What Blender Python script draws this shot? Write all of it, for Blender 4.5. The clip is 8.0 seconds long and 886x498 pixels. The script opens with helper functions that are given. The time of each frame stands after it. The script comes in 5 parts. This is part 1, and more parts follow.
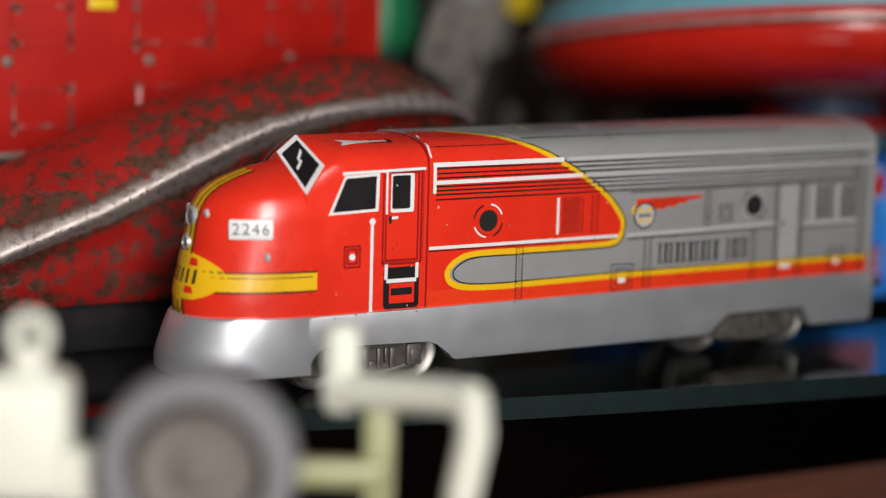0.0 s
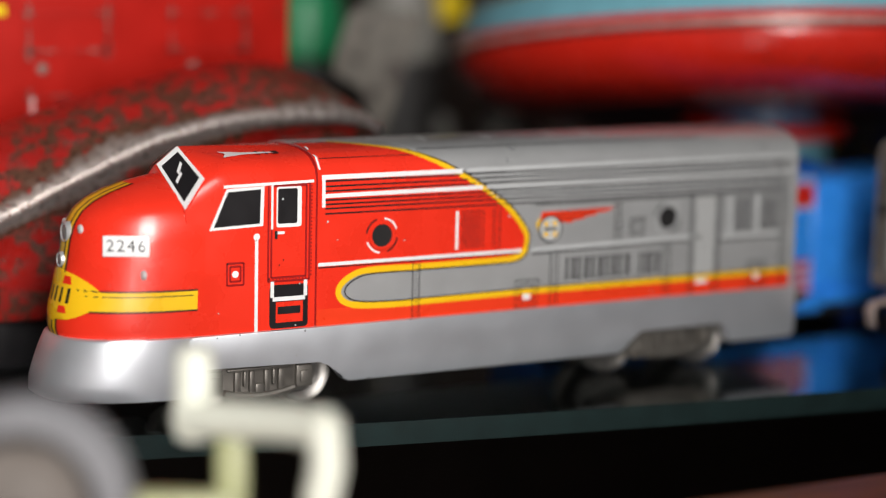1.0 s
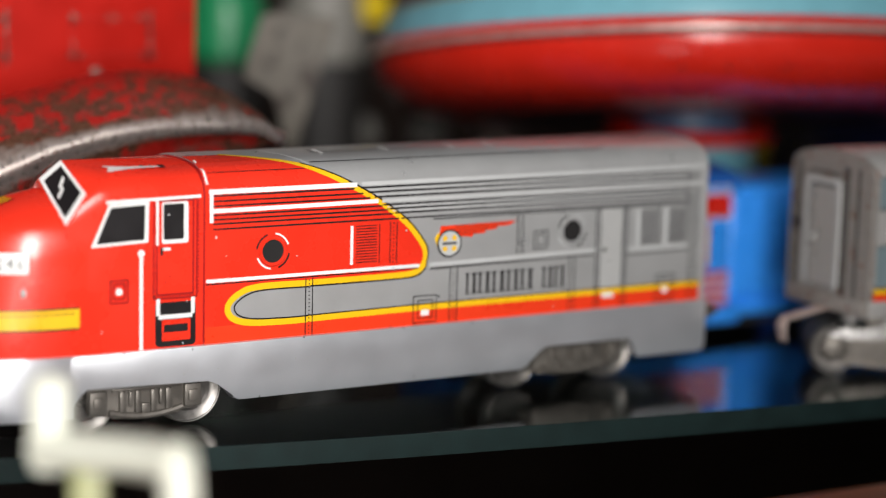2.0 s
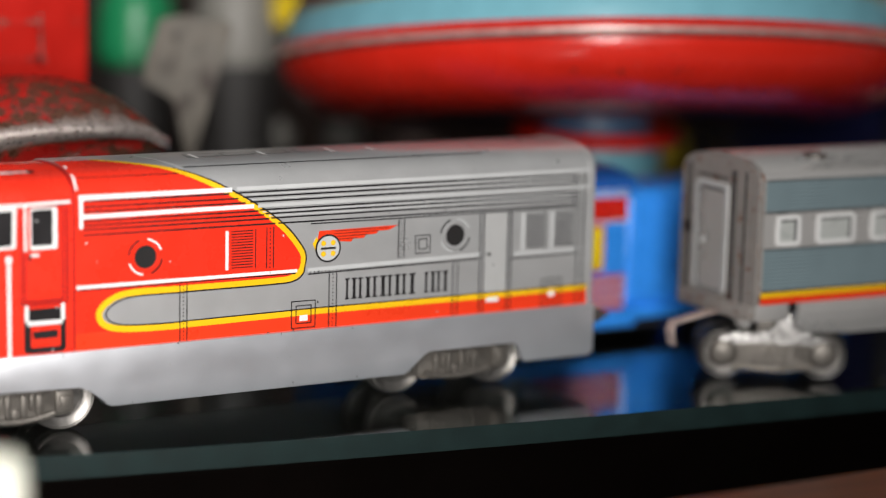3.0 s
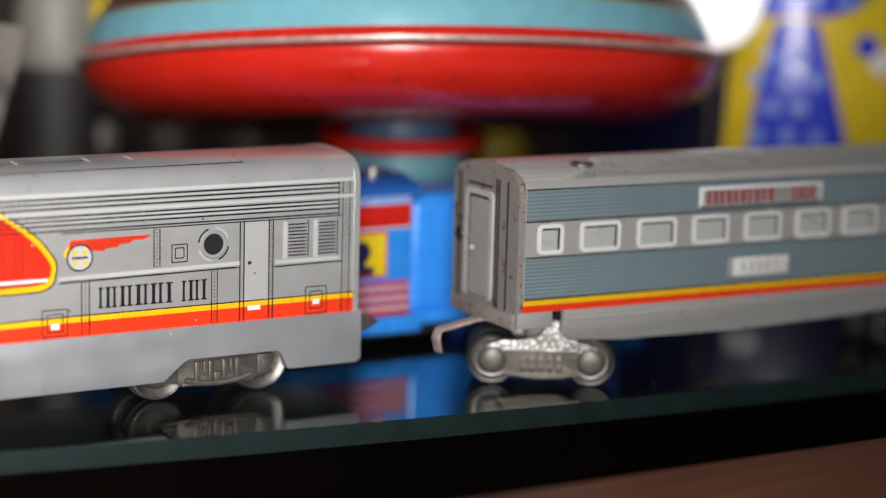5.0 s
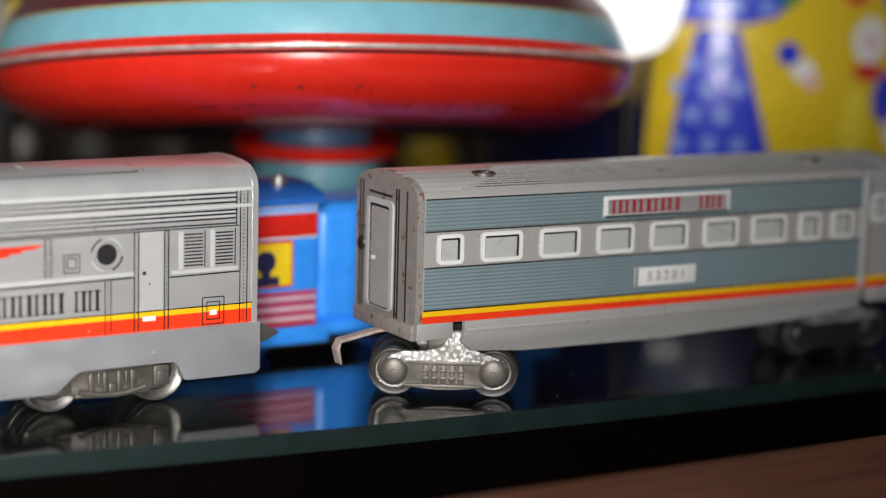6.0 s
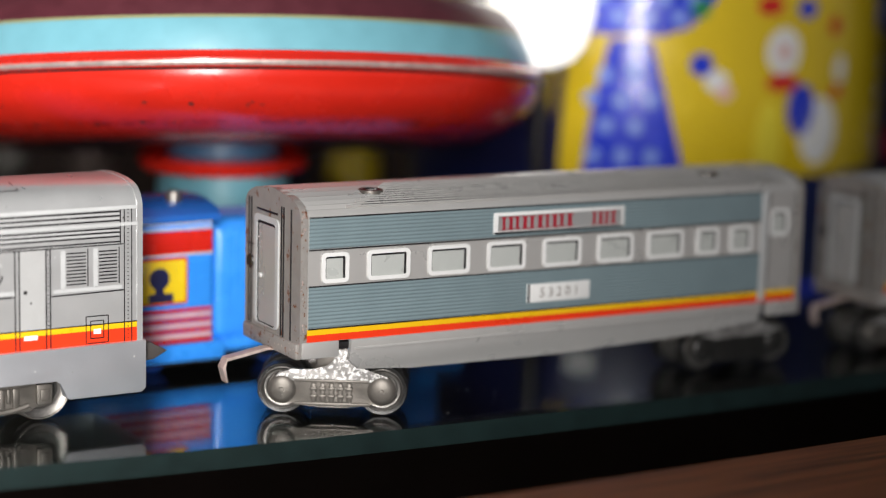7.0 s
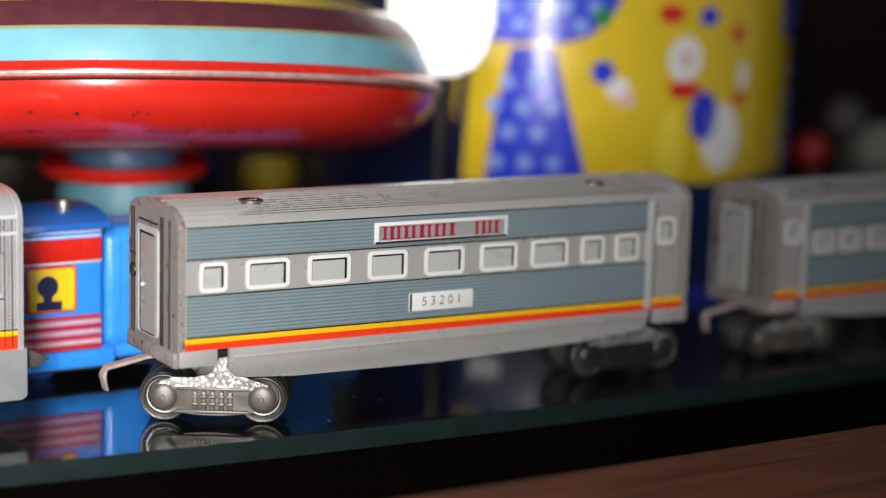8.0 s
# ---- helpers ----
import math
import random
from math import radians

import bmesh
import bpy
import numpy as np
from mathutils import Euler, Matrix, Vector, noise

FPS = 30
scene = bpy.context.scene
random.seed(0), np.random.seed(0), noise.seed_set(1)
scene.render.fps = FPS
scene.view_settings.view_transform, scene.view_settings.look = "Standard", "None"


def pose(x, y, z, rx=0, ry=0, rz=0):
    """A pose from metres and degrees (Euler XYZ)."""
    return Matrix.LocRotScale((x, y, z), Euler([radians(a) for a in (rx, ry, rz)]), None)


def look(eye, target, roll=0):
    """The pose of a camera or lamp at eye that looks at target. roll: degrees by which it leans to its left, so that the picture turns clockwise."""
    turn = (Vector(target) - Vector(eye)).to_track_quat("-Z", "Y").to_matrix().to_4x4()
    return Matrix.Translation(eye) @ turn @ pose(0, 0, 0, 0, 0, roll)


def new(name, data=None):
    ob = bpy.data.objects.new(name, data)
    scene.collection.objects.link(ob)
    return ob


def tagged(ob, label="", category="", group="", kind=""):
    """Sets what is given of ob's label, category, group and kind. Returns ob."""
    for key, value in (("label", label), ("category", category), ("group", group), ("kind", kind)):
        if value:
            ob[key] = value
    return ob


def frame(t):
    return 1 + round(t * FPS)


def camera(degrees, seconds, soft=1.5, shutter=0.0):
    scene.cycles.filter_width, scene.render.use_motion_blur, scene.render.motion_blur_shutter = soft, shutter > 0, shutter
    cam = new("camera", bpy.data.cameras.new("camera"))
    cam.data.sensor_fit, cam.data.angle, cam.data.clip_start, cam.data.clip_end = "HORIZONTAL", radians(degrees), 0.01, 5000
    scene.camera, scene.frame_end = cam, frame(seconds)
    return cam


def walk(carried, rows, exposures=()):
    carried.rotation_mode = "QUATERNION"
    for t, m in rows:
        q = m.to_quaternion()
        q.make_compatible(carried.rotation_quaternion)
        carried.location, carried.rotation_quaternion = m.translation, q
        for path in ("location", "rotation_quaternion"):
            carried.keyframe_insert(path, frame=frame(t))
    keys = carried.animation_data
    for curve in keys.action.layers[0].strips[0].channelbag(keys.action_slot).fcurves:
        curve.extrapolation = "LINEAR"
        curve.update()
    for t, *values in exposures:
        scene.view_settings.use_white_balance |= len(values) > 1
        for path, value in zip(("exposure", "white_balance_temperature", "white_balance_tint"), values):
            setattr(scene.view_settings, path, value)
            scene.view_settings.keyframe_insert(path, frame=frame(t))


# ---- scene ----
# Units: the toys are drawn in millimetres (MM scales them); the glass shelf's top is z = 0.
MM = 0.001
cam = camera(24.0, 8.0, soft=1.2)
cam.data.dof.use_dof = True
cam.data.dof.aperture_fstop = 4.9
# the focus goes from the locomotive to the passenger car as the camera turns: it holds on a mark far to the side
cam.data.dof.focus_object = new("focus_mark")
cam.data.dof.focus_object.matrix_world = pose(1.865, -1.048, 0.091)
PATH = [
    (0.0, -0.2342, -0.3951, 0.1080, 80.38, -1.60, -29.16),
    (0.5, -0.2188, -0.3902, 0.1081, 80.37, -1.50, -29.11),
    (1.0, -0.2028, -0.3887, 0.1064, 80.65, -1.34, -29.05),
    (1.5, -0.1910, -0.3866, 0.1100, 80.25, -1.51, -29.19),
    (3.0, -0.1587, -0.3980, 0.1132, 80.21, -1.37, -29.76),
    (3.5, -0.1488, -0.4033, 0.1151, 80.25, -1.51, -29.92),
    (4.0, -0.1426, -0.4101, 0.1171, 80.10, -1.46, -30.32),
    (4.5, -0.1290, -0.4191, 0.1190, 79.81, -1.46, -30.20),
    (6.0, -0.0981, -0.4303, 0.1220, 79.87, -1.60, -30.83),
    (6.5, -0.0855, -0.4343, 0.1229, 79.82, -1.47, -30.84),
    (7.0, -0.0743, -0.4411, 0.1274, 79.75, -1.45, -30.90),
    (7.5, -0.0681, -0.4503, 0.1330, 79.40, -1.59, -30.98),
    (8.0, -0.0548, -0.4578, 0.1335, 79.50, -1.61, -31.24),
]
walk(cam, [(t, pose(x, y, z, rx, ry, rz)) for t, x, y, z, rx, ry, rz in PATH],
     exposures=[(0.0, -0.66), (1.0, -0.36), (3.0, 0.00), (4.5, 0.20), (6.0, 0.42), (8.0, 0.90)])

# ---- light: a tall narrow light beside the open front of the cabinet, a dim room ----
world = bpy.data.worlds.new("room_light")
world.use_nodes = True
world.node_tree.nodes["Background"].inputs[0].default_value = (0.90, 0.92, 1.0, 1)
world.node_tree.nodes["Background"].inputs[1].default_value = 0.065
scene.world = world


def area_lamp(name, eye, target, size, watts, colour):
    data = bpy.data.lights.new(name, "AREA")
    data.shape, data.size, data.size_y, data.energy, data.color = "RECTANGLE", size[0], size[1], watts, colour
    data.spread = radians(88)
    ob = new(name, data)
    ob.matrix_world = look(eye, target)
    return ob


area_lamp("room_window", (-0.175, -0.49, 0.31), (-0.115, 0.02, 0.21), (0.12, 0.66), 2.5, (1.0, 0.97, 0.94))


# ---- materials ----
def material(name, colour, rough=0.4, metal=0.0, vary=0.12, size=4.0, grain=0.25, bump=0.05, coat=0.0,
             worn=None, worn_amount=0.0, worn_size=3.0, spec=0.5):
    """Painted or bare surface: colour with two scales of variation (sizes in mm), fine relief and worn spots."""
    m = bpy.data.materials.new(name)
    m.use_nodes = True
    nt = m.node_tree
    b = nt.nodes["Principled BSDF"]
    tc = nt.nodes.new("ShaderNodeTexCoord")
    big = nt.nodes.new("ShaderNodeTexNoise")
    big.inputs["Scale"].default_value, big.inputs["Detail"].default_value = 1000 / size, 5
    fine = nt.nodes.new("ShaderNodeTexNoise")
    fine.inputs["Scale"].default_value, fine.inputs["Detail"].default_value = 1000 / grain, 2
    for n in (big, fine):
        nt.links.new(tc.outputs["Object"], n.inputs["Vector"])
    add = nt.nodes.new("ShaderNodeMath")
    add.operation = "MULTIPLY_ADD"
    nt.links.new(fine.outputs["Fac"], add.inputs[0])
    add.inputs[1].default_value = 0.35
    nt.links.new(big.outputs["Fac"], add.inputs[2])
    ramp = nt.nodes.new("ShaderNodeMapRange")
    ramp.inputs["From Min"].default_value, ramp.inputs["From Max"].default_value = 0.35, 1.0
    ramp.inputs["To Min"].default_value, ramp.inputs["To Max"].default_value = 1 - vary, 1 + vary
    nt.links.new(add.outputs[0], ramp.inputs["Value"])
    hue = nt.nodes.new("ShaderNodeHueSaturation")
    hue.inputs["Color"].default_value = (*colour, 1)
    nt.links.new(ramp.outputs[0], hue.inputs["Value"])
    out = hue.outputs["Color"]
    if worn:
        spots = nt.nodes.new("ShaderNodeTexNoise")
        spots.inputs["Scale"].default_value, spots.inputs["Detail"].default_value = 1000 / worn_size, 8
        spots.inputs["Roughness"].default_value = 0.65
        nt.links.new(tc.outputs["Object"], spots.inputs["Vector"])
        cut = nt.nodes.new("ShaderNodeMapRange")
        cut.inputs["From Min"].default_value, cut.inputs["From Max"].default_value = 0.66 - worn_amount, 0.70 - worn_amount
        nt.links.new(spots.outputs["Fac"], cut.inputs["Value"])
        mix = nt.nodes.new("ShaderNodeMix")
        mix.data_type = "RGBA"
        nt.links.new(cut.outputs[0], mix.inputs["Factor"])
        nt.links.new(out, mix.inputs["A"])
        mix.inputs["B"].default_value = (*worn, 1)
        out = mix.outputs["Result"]
    nt.links.new(out, b.inputs["Base Color"])
    rr = nt.nodes.new("ShaderNodeMapRange")
    rr.inputs["To Min"].default_value, rr.inputs["To Max"].default_value = max(0.03, rough - 0.12), rough + 0.12
    nt.links.new(big.outputs["Fac"], rr.inputs["Value"])
    nt.links.new(rr.outputs[0], b.inputs["Roughness"])
    b.inputs["Metallic"].default_value = metal
    b.inputs["Coat Weight"].default_value = coat
    b.inputs["Coat Roughness"].default_value = 0.12
    b.inputs["Specular IOR Level"].default_value = spec
    if bump:
        bm_ = nt.nodes.new("ShaderNodeBump")
        bm_.inputs["Strength"].default_value, bm_.inputs["Distance"].default_value = bump, 0.0004
        nt.links.new(add.outputs[0], bm_.inputs["Height"])
        nt.links.new(bm_.outputs[0], b.inputs["Normal"])
    return m


RED = material("red_lithographed_tin", (0.78, 0.030, 0.012), 0.28, 0, 0.08, 9, 0.3, 0.03, 0.35)
DKRED = material("dark_red_print", (0.30, 0.008, 0.008), 0.35, 0, 0.1, 5)
GREY = material("silver_grey_tin", (0.50, 0.505, 0.505), 0.32, 0.45, 0.07, 8, 0.3, 0.03, 0.4,
                worn=(0.56, 0.56, 0.55), worn_amount=-0.02, worn_size=1.6)
DOORGREY = material("pale_door_print", (0.52, 0.525, 0.52), 0.32, 0.25, 0.06, 6)
LIGHTGREY = material("light_grey_print", (0.56, 0.57, 0.57), 0.35, 0.15, 0.06, 6)
SILVER = material("silver_painted_casting", (0.64, 0.655, 0.69), 0.36, 0.7, 0.04, 9, 0.25, 0.04, 0.0,
                  worn=(0.40, 0.40, 0.42), worn_amount=-0.07, worn_size=1.2)
YELLOW = material("yellow_print", (0.86, 0.50, 0.010), 0.3, 0, 0.06, 6, 0.3, 0.02, 0.25)
ORANGE = material("orange_red_print", (0.80, 0.045, 0.012), 0.3, 0, 0.06, 6, 0.3, 0.02, 0.25)
BLACK = material("black_print", (0.012, 0.011, 0.012), 0.35, 0, 0.15, 5)
HOLE = material("dark_opening", (0.006, 0.005, 0.005), 0.8, 0, 0.1, 5)
WHITE = material("white_print", (0.78, 0.78, 0.77), 0.35, 0, 0.05, 5, 0.3, 0.02)
NICKEL = material("dull_nickel_plate", (0.175, 0.16, 0.142), 0.46, 0.65, 0.2, 2.5, 0.3, 0.15, 0,
                  worn=(0.16, 0.14, 0.12), worn_amount=0.02, worn_size=2)
STEEL = material("turned_steel", (0.27, 0.255, 0.24), 0.42, 0.9, 0.25, 2, 0.3, 0.1, 0,
                 worn=(0.24, 0.20, 0.17), worn_amount=-0.02, worn_size=2)
CRUST = material("whitish_corroded_tin", (0.26, 0.25, 0.24), 0.45, 0.6, 0.2, 2, 0.3, 0.3, 0,
                 worn=(0.80, 0.79, 0.77), worn_amount=0.15, worn_size=0.9)
TREAD = material("dark_tread", (0.03, 0.029, 0.028), 0.35, 0.4, 0.2, 3)
HUBFACE = material("grey_brown_rubber", (0.135, 0.118, 0.105), 0.55, 0, 0.12, 4, 0.4, 0.06)
BLUEGREY = material("blue_grey_print", (0.225, 0.30, 0.325), 0.34, 0.2, 0.08, 10, 0.3, 0.03, 0.1)
WARMGREY = material("warm_grey_tin", (0.53, 0.52, 0.505), 0.30, 0.35, 0.05, 9, 0.3, 0.04, 0.4,
                    worn=(0.26, 0.19, 0.14), worn_amount=-0.13, worn_size=4)
WINDOW = material("pale_window_print", (0.50, 0.52, 0.50), 0.3, 0.1, 0.06, 5)
RUSTGREY = material("rust_speckled_grey_tin", (0.33, 0.31, 0.29), 0.45, 0.3, 0.12, 3, 0.3, 0.08, 0,
                    worn=(0.20, 0.075, 0.03), worn_amount=0.06, worn_size=2.5)
TYRE = material("grey_rubber", (0.18, 0.18, 0.19), 0.6, 0, 0.1, 4, 0.4, 0.08)
HUB = material("grey_brown_hub", (0.06, 0.052, 0.048), 0.5, 0, 0.15, 4)
CREAM = material("pale_cream_plastic", (0.66, 0.67, 0.58), 0.4, 0, 0.05, 8, 0.5, 0.02)
OLIVE = material("olive_plastic", (0.30, 0.31, 0.16), 0.45, 0, 0.1, 6)
BLUE = material("blue_plastic", (0.035, 0.29, 0.90), 0.28, 0, 0.07, 8, 0.4, 0.02, 0.2)
SKY = material("light_blue_tin", (0.17, 0.42, 0.50), 0.4, 0, 0.1, 7, 0.4, 0.04, 0.1)
PURPLE = material("dark_plum_tin", (0.085, 0.018, 0.026), 0.4, 0, 0.2, 5, 0.4, 0.05)
TOYRED = material("aged_red_tin", (0.62, 0.020, 0.010), 0.26, 0, 0.12, 12, 0.4, 0.05, 0.3,
                  worn=(0.10, 0.02, 0.015), worn_amount=-0.07, worn_size=6)
BOXRED = material("chipped_red_enamel", (0.37, 0.008, 0.004), 0.48, 0, 0.18, 10, 0.5, 0.08, 0.0,
                  worn=(0.12, 0.075, 0.06), worn_amount=0.0, worn_size=9, spec=0.25)
CHIPPED = material("chipped_metal_edge", (0.20, 0.15, 0.13), 0.5, 0.4, 0.3, 3, 0.4, 0.1)
PEWTER = material("dull_grey_metal", (0.10, 0.088, 0.072), 0.65, 0.1, 0.35, 6, 0.5, 0.2, 0,
                  worn=(0.035, 0.024, 0.018), worn_amount=0.12, worn_size=7)
DRUMYEL = material("yellow_printed_tin", (0.74, 0.53, 0.016), 0.25, 0, 0.08, 14, 0.5, 0.01, 1.0)
DRUMBLUE = material("blue_printed_tin", (0.018, 0.045, 0.62), 0.25, 0, 0.08, 8, 0.5, 0.01, 1.0)
DOT = material("pale_blue_dot_print", (0.22, 0.33, 0.78), 0.3, 0, 0.05, 5)
GREEN = material("green_plastic", (0.010, 0.20, 0.075), 0.35, 0, 0.1, 7)
PALE = material("grey_beige_plastic", (0.20, 0.19, 0.17), 0.5, 0, 0.15, 10)
DARKWOOD = material("dark_stained_wood", (0.018, 0.010, 0.007), 0.45, 0, 0.3, 25, 1.0, 0.1)


def wood():
    m = bpy.data.materials.new("brown_varnished_wood")
    m.use_nodes = True
    nt = m.node_tree
    b = nt.nodes["Principled BSDF"]
    tc, mp = nt.nodes.new("ShaderNodeTexCoord"), nt.nodes.new("ShaderNodeMapping")
    mp.inputs["Scale"].default_value = (9, 160, 160)
    no = nt.nodes.new("ShaderNodeTexNoise")
    no.inputs["Scale"].default_value, no.inputs["Detail"].default_value = 3.0, 6
    ra = nt.nodes.new("ShaderNodeValToRGB")
    ra.color_ramp.elements[0].color, ra.color_ramp.elements[1].color = (0.10, 0.028, 0.009, 1), (0.33, 0.10, 0.032, 1)
    ra.color_ramp.elements[0].position, ra.color_ramp.elements[1].position = 0.3, 0.7
    nt.links.new(tc.outputs["Object"], mp.inputs[0])
    nt.links.new(mp.outputs[0], no.inputs["Vector"])
    nt.links.new(no.outputs["Fac"], ra.inputs[0])
    nt.links.new(ra.outputs[0], b.inputs["Base Color"])
    b.inputs["Roughness"].default_value = 0.45
    b.inputs["Specular IOR Level"].default_value = 0.15
    return m


WOOD = wood()


def shelf_glass():
    m = bpy.data.materials.new("clear_shelf_glass")
    m.use_nodes = True
    nt = m.node_tree
    b = nt.nodes["Principled BSDF"]
    b.inputs["Base Color"].default_value = (0.72, 0.86, 0.84, 1)
    b.inputs["Transmission Weight"].default_value = 1.0
    b.inputs["IOR"].default_value = 1.5
    tc, no = nt.nodes.new("ShaderNodeTexCoord"), nt.nodes.new("ShaderNodeTexNoise")
    no.inputs["Scale"].default_value, no.inputs["Detail"].default_value = 120, 6
    rr = nt.nodes.new("ShaderNodeMapRange")
    rr.inputs["To Min"].default_value, rr.inputs["To Max"].default_value = 0.0, 0.10
    nt.links.new(tc.outputs["Object"], no.inputs["Vector"])
    nt.links.new(no.outputs["Fac"], rr.inputs["Value"])
    nt.links.new(rr.outputs[0], b.inputs["Roughness"])
    return m


GLASS = shelf_glass()
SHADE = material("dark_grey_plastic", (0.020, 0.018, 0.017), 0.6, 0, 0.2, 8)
PALEMETAL = material("bare_tin_edge", (0.62, 0.50, 0.46), 0.35, 0.5, 0.35, 3, 0.4, 0.1)
RUST = material("brown_rust", (0.17, 0.065, 0.028), 0.8, 0, 0.35, 2, 0.3, 0.2)
EDGE = material("ground_glass_edge", (0.005, 0.015, 0.0145), 0.6, 0, 0.35, 6, 0.4, 0.2, spec=0.25)


# ---- mesh helpers (millimetres) ----
def mesh_object(name, bm, mat, smooth=True, angle=32):
    me = bpy.data.meshes.new(name)
    bmesh.ops.scale(bm, vec=(MM, MM, MM), verts=bm.verts)
    bmesh.ops.recalc_face_normals(bm, faces=bm.faces)
    bm.to_mesh(me)
    bm.free()
    for m in (mat if isinstance(mat, (list, tuple)) else (mat,)):
        me.materials.append(m)
    if smooth:
        me.polygons.foreach_set("use_smooth", [True] * len(me.polygons))
        me.set_sharp_from_angle(angle=radians(angle))
    return new(name, me)


def part(name, bm, mat, parent, label="", smooth=True, angle=32):
    ob = mesh_object(name, bm, mat, smooth, angle)
    ob.parent = parent
    return tagged(ob, label)


def thing(name, label, category, x=0, y=0, z=0, turn=0, tilt=0, group=""):
    ob = new(name)
    ob.empty_display_size = 0.01
    ob.matrix_world = pose(x * MM, y * MM, z * MM, 0, tilt, turn)
    return tagged(ob, label, category, group)


def box(bm, x0, x1, y0, y1, z0, z1, r=0.0, seg=2):
    made = bmesh.ops.create_cube(bm, size=1)["verts"]
    for v in made:
        v.co = Vector(((x0 + x1) / 2 + v.co.x * (x1 - x0), (y0 + y1) / 2 + v.co.y * (y1 - y0), (z0 + z1) / 2 + v.co.z * (z1 - z0)))
    if r:
        edges = list({e for v in made for e in v.link_edges})
        bmesh.ops.bevel(bm, geom=edges, offset=r, segments=seg, affect="EDGES", profile=0.5)
    return bm


def lathe(bm, profile, centre=(0, 0, 0), axis="z", n=40, a0=0.0, a1=2 * math.pi):
    """Turns a profile of (radius, height) about an axis."""
    full = abs(a1 - a0 - 2 * math.pi) < 1e-6
    rings = []
    for r, h in profile:
        ring = []
        for i in range(n if full else n + 1):
            a = a0 + (a1 - a0) * i / n
            c, s = r * math.cos(a), r * math.sin(a)
            p = {"z": (c, s, h), "y": (c, h, s), "x": (h, c, s)}[axis]
            ring.append(bm.verts.new(Vector(p) + Vector(centre)))
        rings.append(ring)
    for a, b in zip(rings, rings[1:]):
        k = len(a)
        for i in range(k if full else k - 1):
            bm.faces.new((a[i], a[(i + 1) % k], b[(i + 1) % k], b[i]))
    if full:
        for ring, r in ((rings[0], profile[0][0]), (rings[-1], profile[-1][0])):
            if r > 1e-4:
                bm.faces.new(ring)
    bmesh.ops.remove_doubles(bm, verts=bm.verts, dist=1e-4)
    return bm


def slab(bm, outline, y0, y1, r=0.0):
    """An outline of (x, z) with thickness from y0 to y1."""
    a = [bm.verts.new((x, y0, z)) for x, z in outline]
    b = [bm.verts.new((x, y1, z)) for x, z in outline]
    fa = bm.faces.new(a)
    bm.faces.new(b[::-1])
    k = len(a)
    for i in range(k):
        bm.faces.new((a[i], b[i], b[(i + 1) % k], a[(i + 1) % k]))
    if r:
        bmesh.ops.bevel(bm, geom=list(fa.edges), offset=r, segments=2, affect="EDGES", profile=0.5)
    return bm


def rounded(x0, x1, z0, z1, r, n=5):
    pts = []
    for cx, cz, a in ((x1 - r, z1 - r, 0), (x0 + r, z1 - r, 90), (x0 + r, z0 + r, 180), (x1 - r, z0 + r, 270)):
        for i in range(n + 1):
            t = radians(a + 90 * i / n)
            pts.append((cx + r * math.cos(t), cz + r * math.sin(t)))
    return pts


def frame_slab(bm, outer, inner, y0, y1):
    """A flat frame between two outlines of as many points."""
    k = len(outer)
    v = [[bm.verts.new((x, y, z)) for x, z in o] for o, y in ((outer, y0), (inner, y0), (inner, y1), (outer, y1))]
    for i in range(k):
        j = (i + 1) % k
        for a, b in ((0, 1), (1, 2), (2, 3), (3, 0)):
            bm.faces.new((v[a][i], v[a][j], v[b][j], v[b][i]))
    return bm


def prism(bm, section, x0, x1, caps=True, steps=1):
    """A section of (y, z) drawn out along x."""
    rings = [[bm.verts.new((x0 + (x1 - x0) * i / steps, y, z)) for y, z in section] for i in range(steps + 1)]
    for a, b in zip(rings, rings[1:]):
        for i in range(len(a) - 1):
            bm.faces.new((a[i], a[i + 1], b[i + 1], b[i]))
    if caps:
        bm.faces.new(rings[0])
        bm.faces.new(rings[-1])
    return bm


def tube(bm, pts, r, n=10):
    """A round bar along points."""
    rings = []
    for i, p in enumerate(pts):
        d = (Vector(pts[min(i + 1, len(pts) - 1)]) - Vector(pts[max(i - 1, 0)])).normalized()
        side = d.orthogonal().normalized()
        if rings:
            side = (last - d * last.dot(d)).normalized()
        last = side
        up = d.cross(side)
        rr = r[i] if isinstance(r, (list, tuple)) else r
        rings.append([bm.verts.new(Vector(p) + (side * math.cos(2 * math.pi * k / n) + up * math.sin(2 * math.pi * k / n)) * rr) for k in range(n)])
    for a, b in zip(rings, rings[1:]):
        for i in range(n):
            bm.faces.new((a[i], a[(i + 1) % n], b[(i + 1) % n], b[i]))
    bm.faces.new(rings[0])
    bm.faces.new(rings[-1])
    return bm


def lerp(table, v):
    """Reads a table of (key, value) between its rows."""
    if v <= table[0][0]:
        return table[0][1]
    for (a, p), (b, q) in zip(table, table[1:]):
        if v <= b:
            return p + (q - p) * (v - a) / (b - a)
    return table[-1][1]


def smooth_line(pts, n=6):
    """A rounder line through points (Catmull-Rom)."""
    out = []
    for i in range(len(pts) - 1):
        p0, p1, p2, p3 = (Vector(pts[max(0, min(len(pts) - 1, i + k))]) for k in (-1, 0, 1, 2))
        for k in range(n):
            t = k / n
            out.append(tuple(0.5 * ((2 * p1) + (p2 - p0) * t + (2 * p0 - 5 * p1 + 4 * p2 - p3) * t * t + (3 * p1 - p0 - 3 * p2 + p3) * t ** 3)))
    return out + [tuple(pts[-1])]


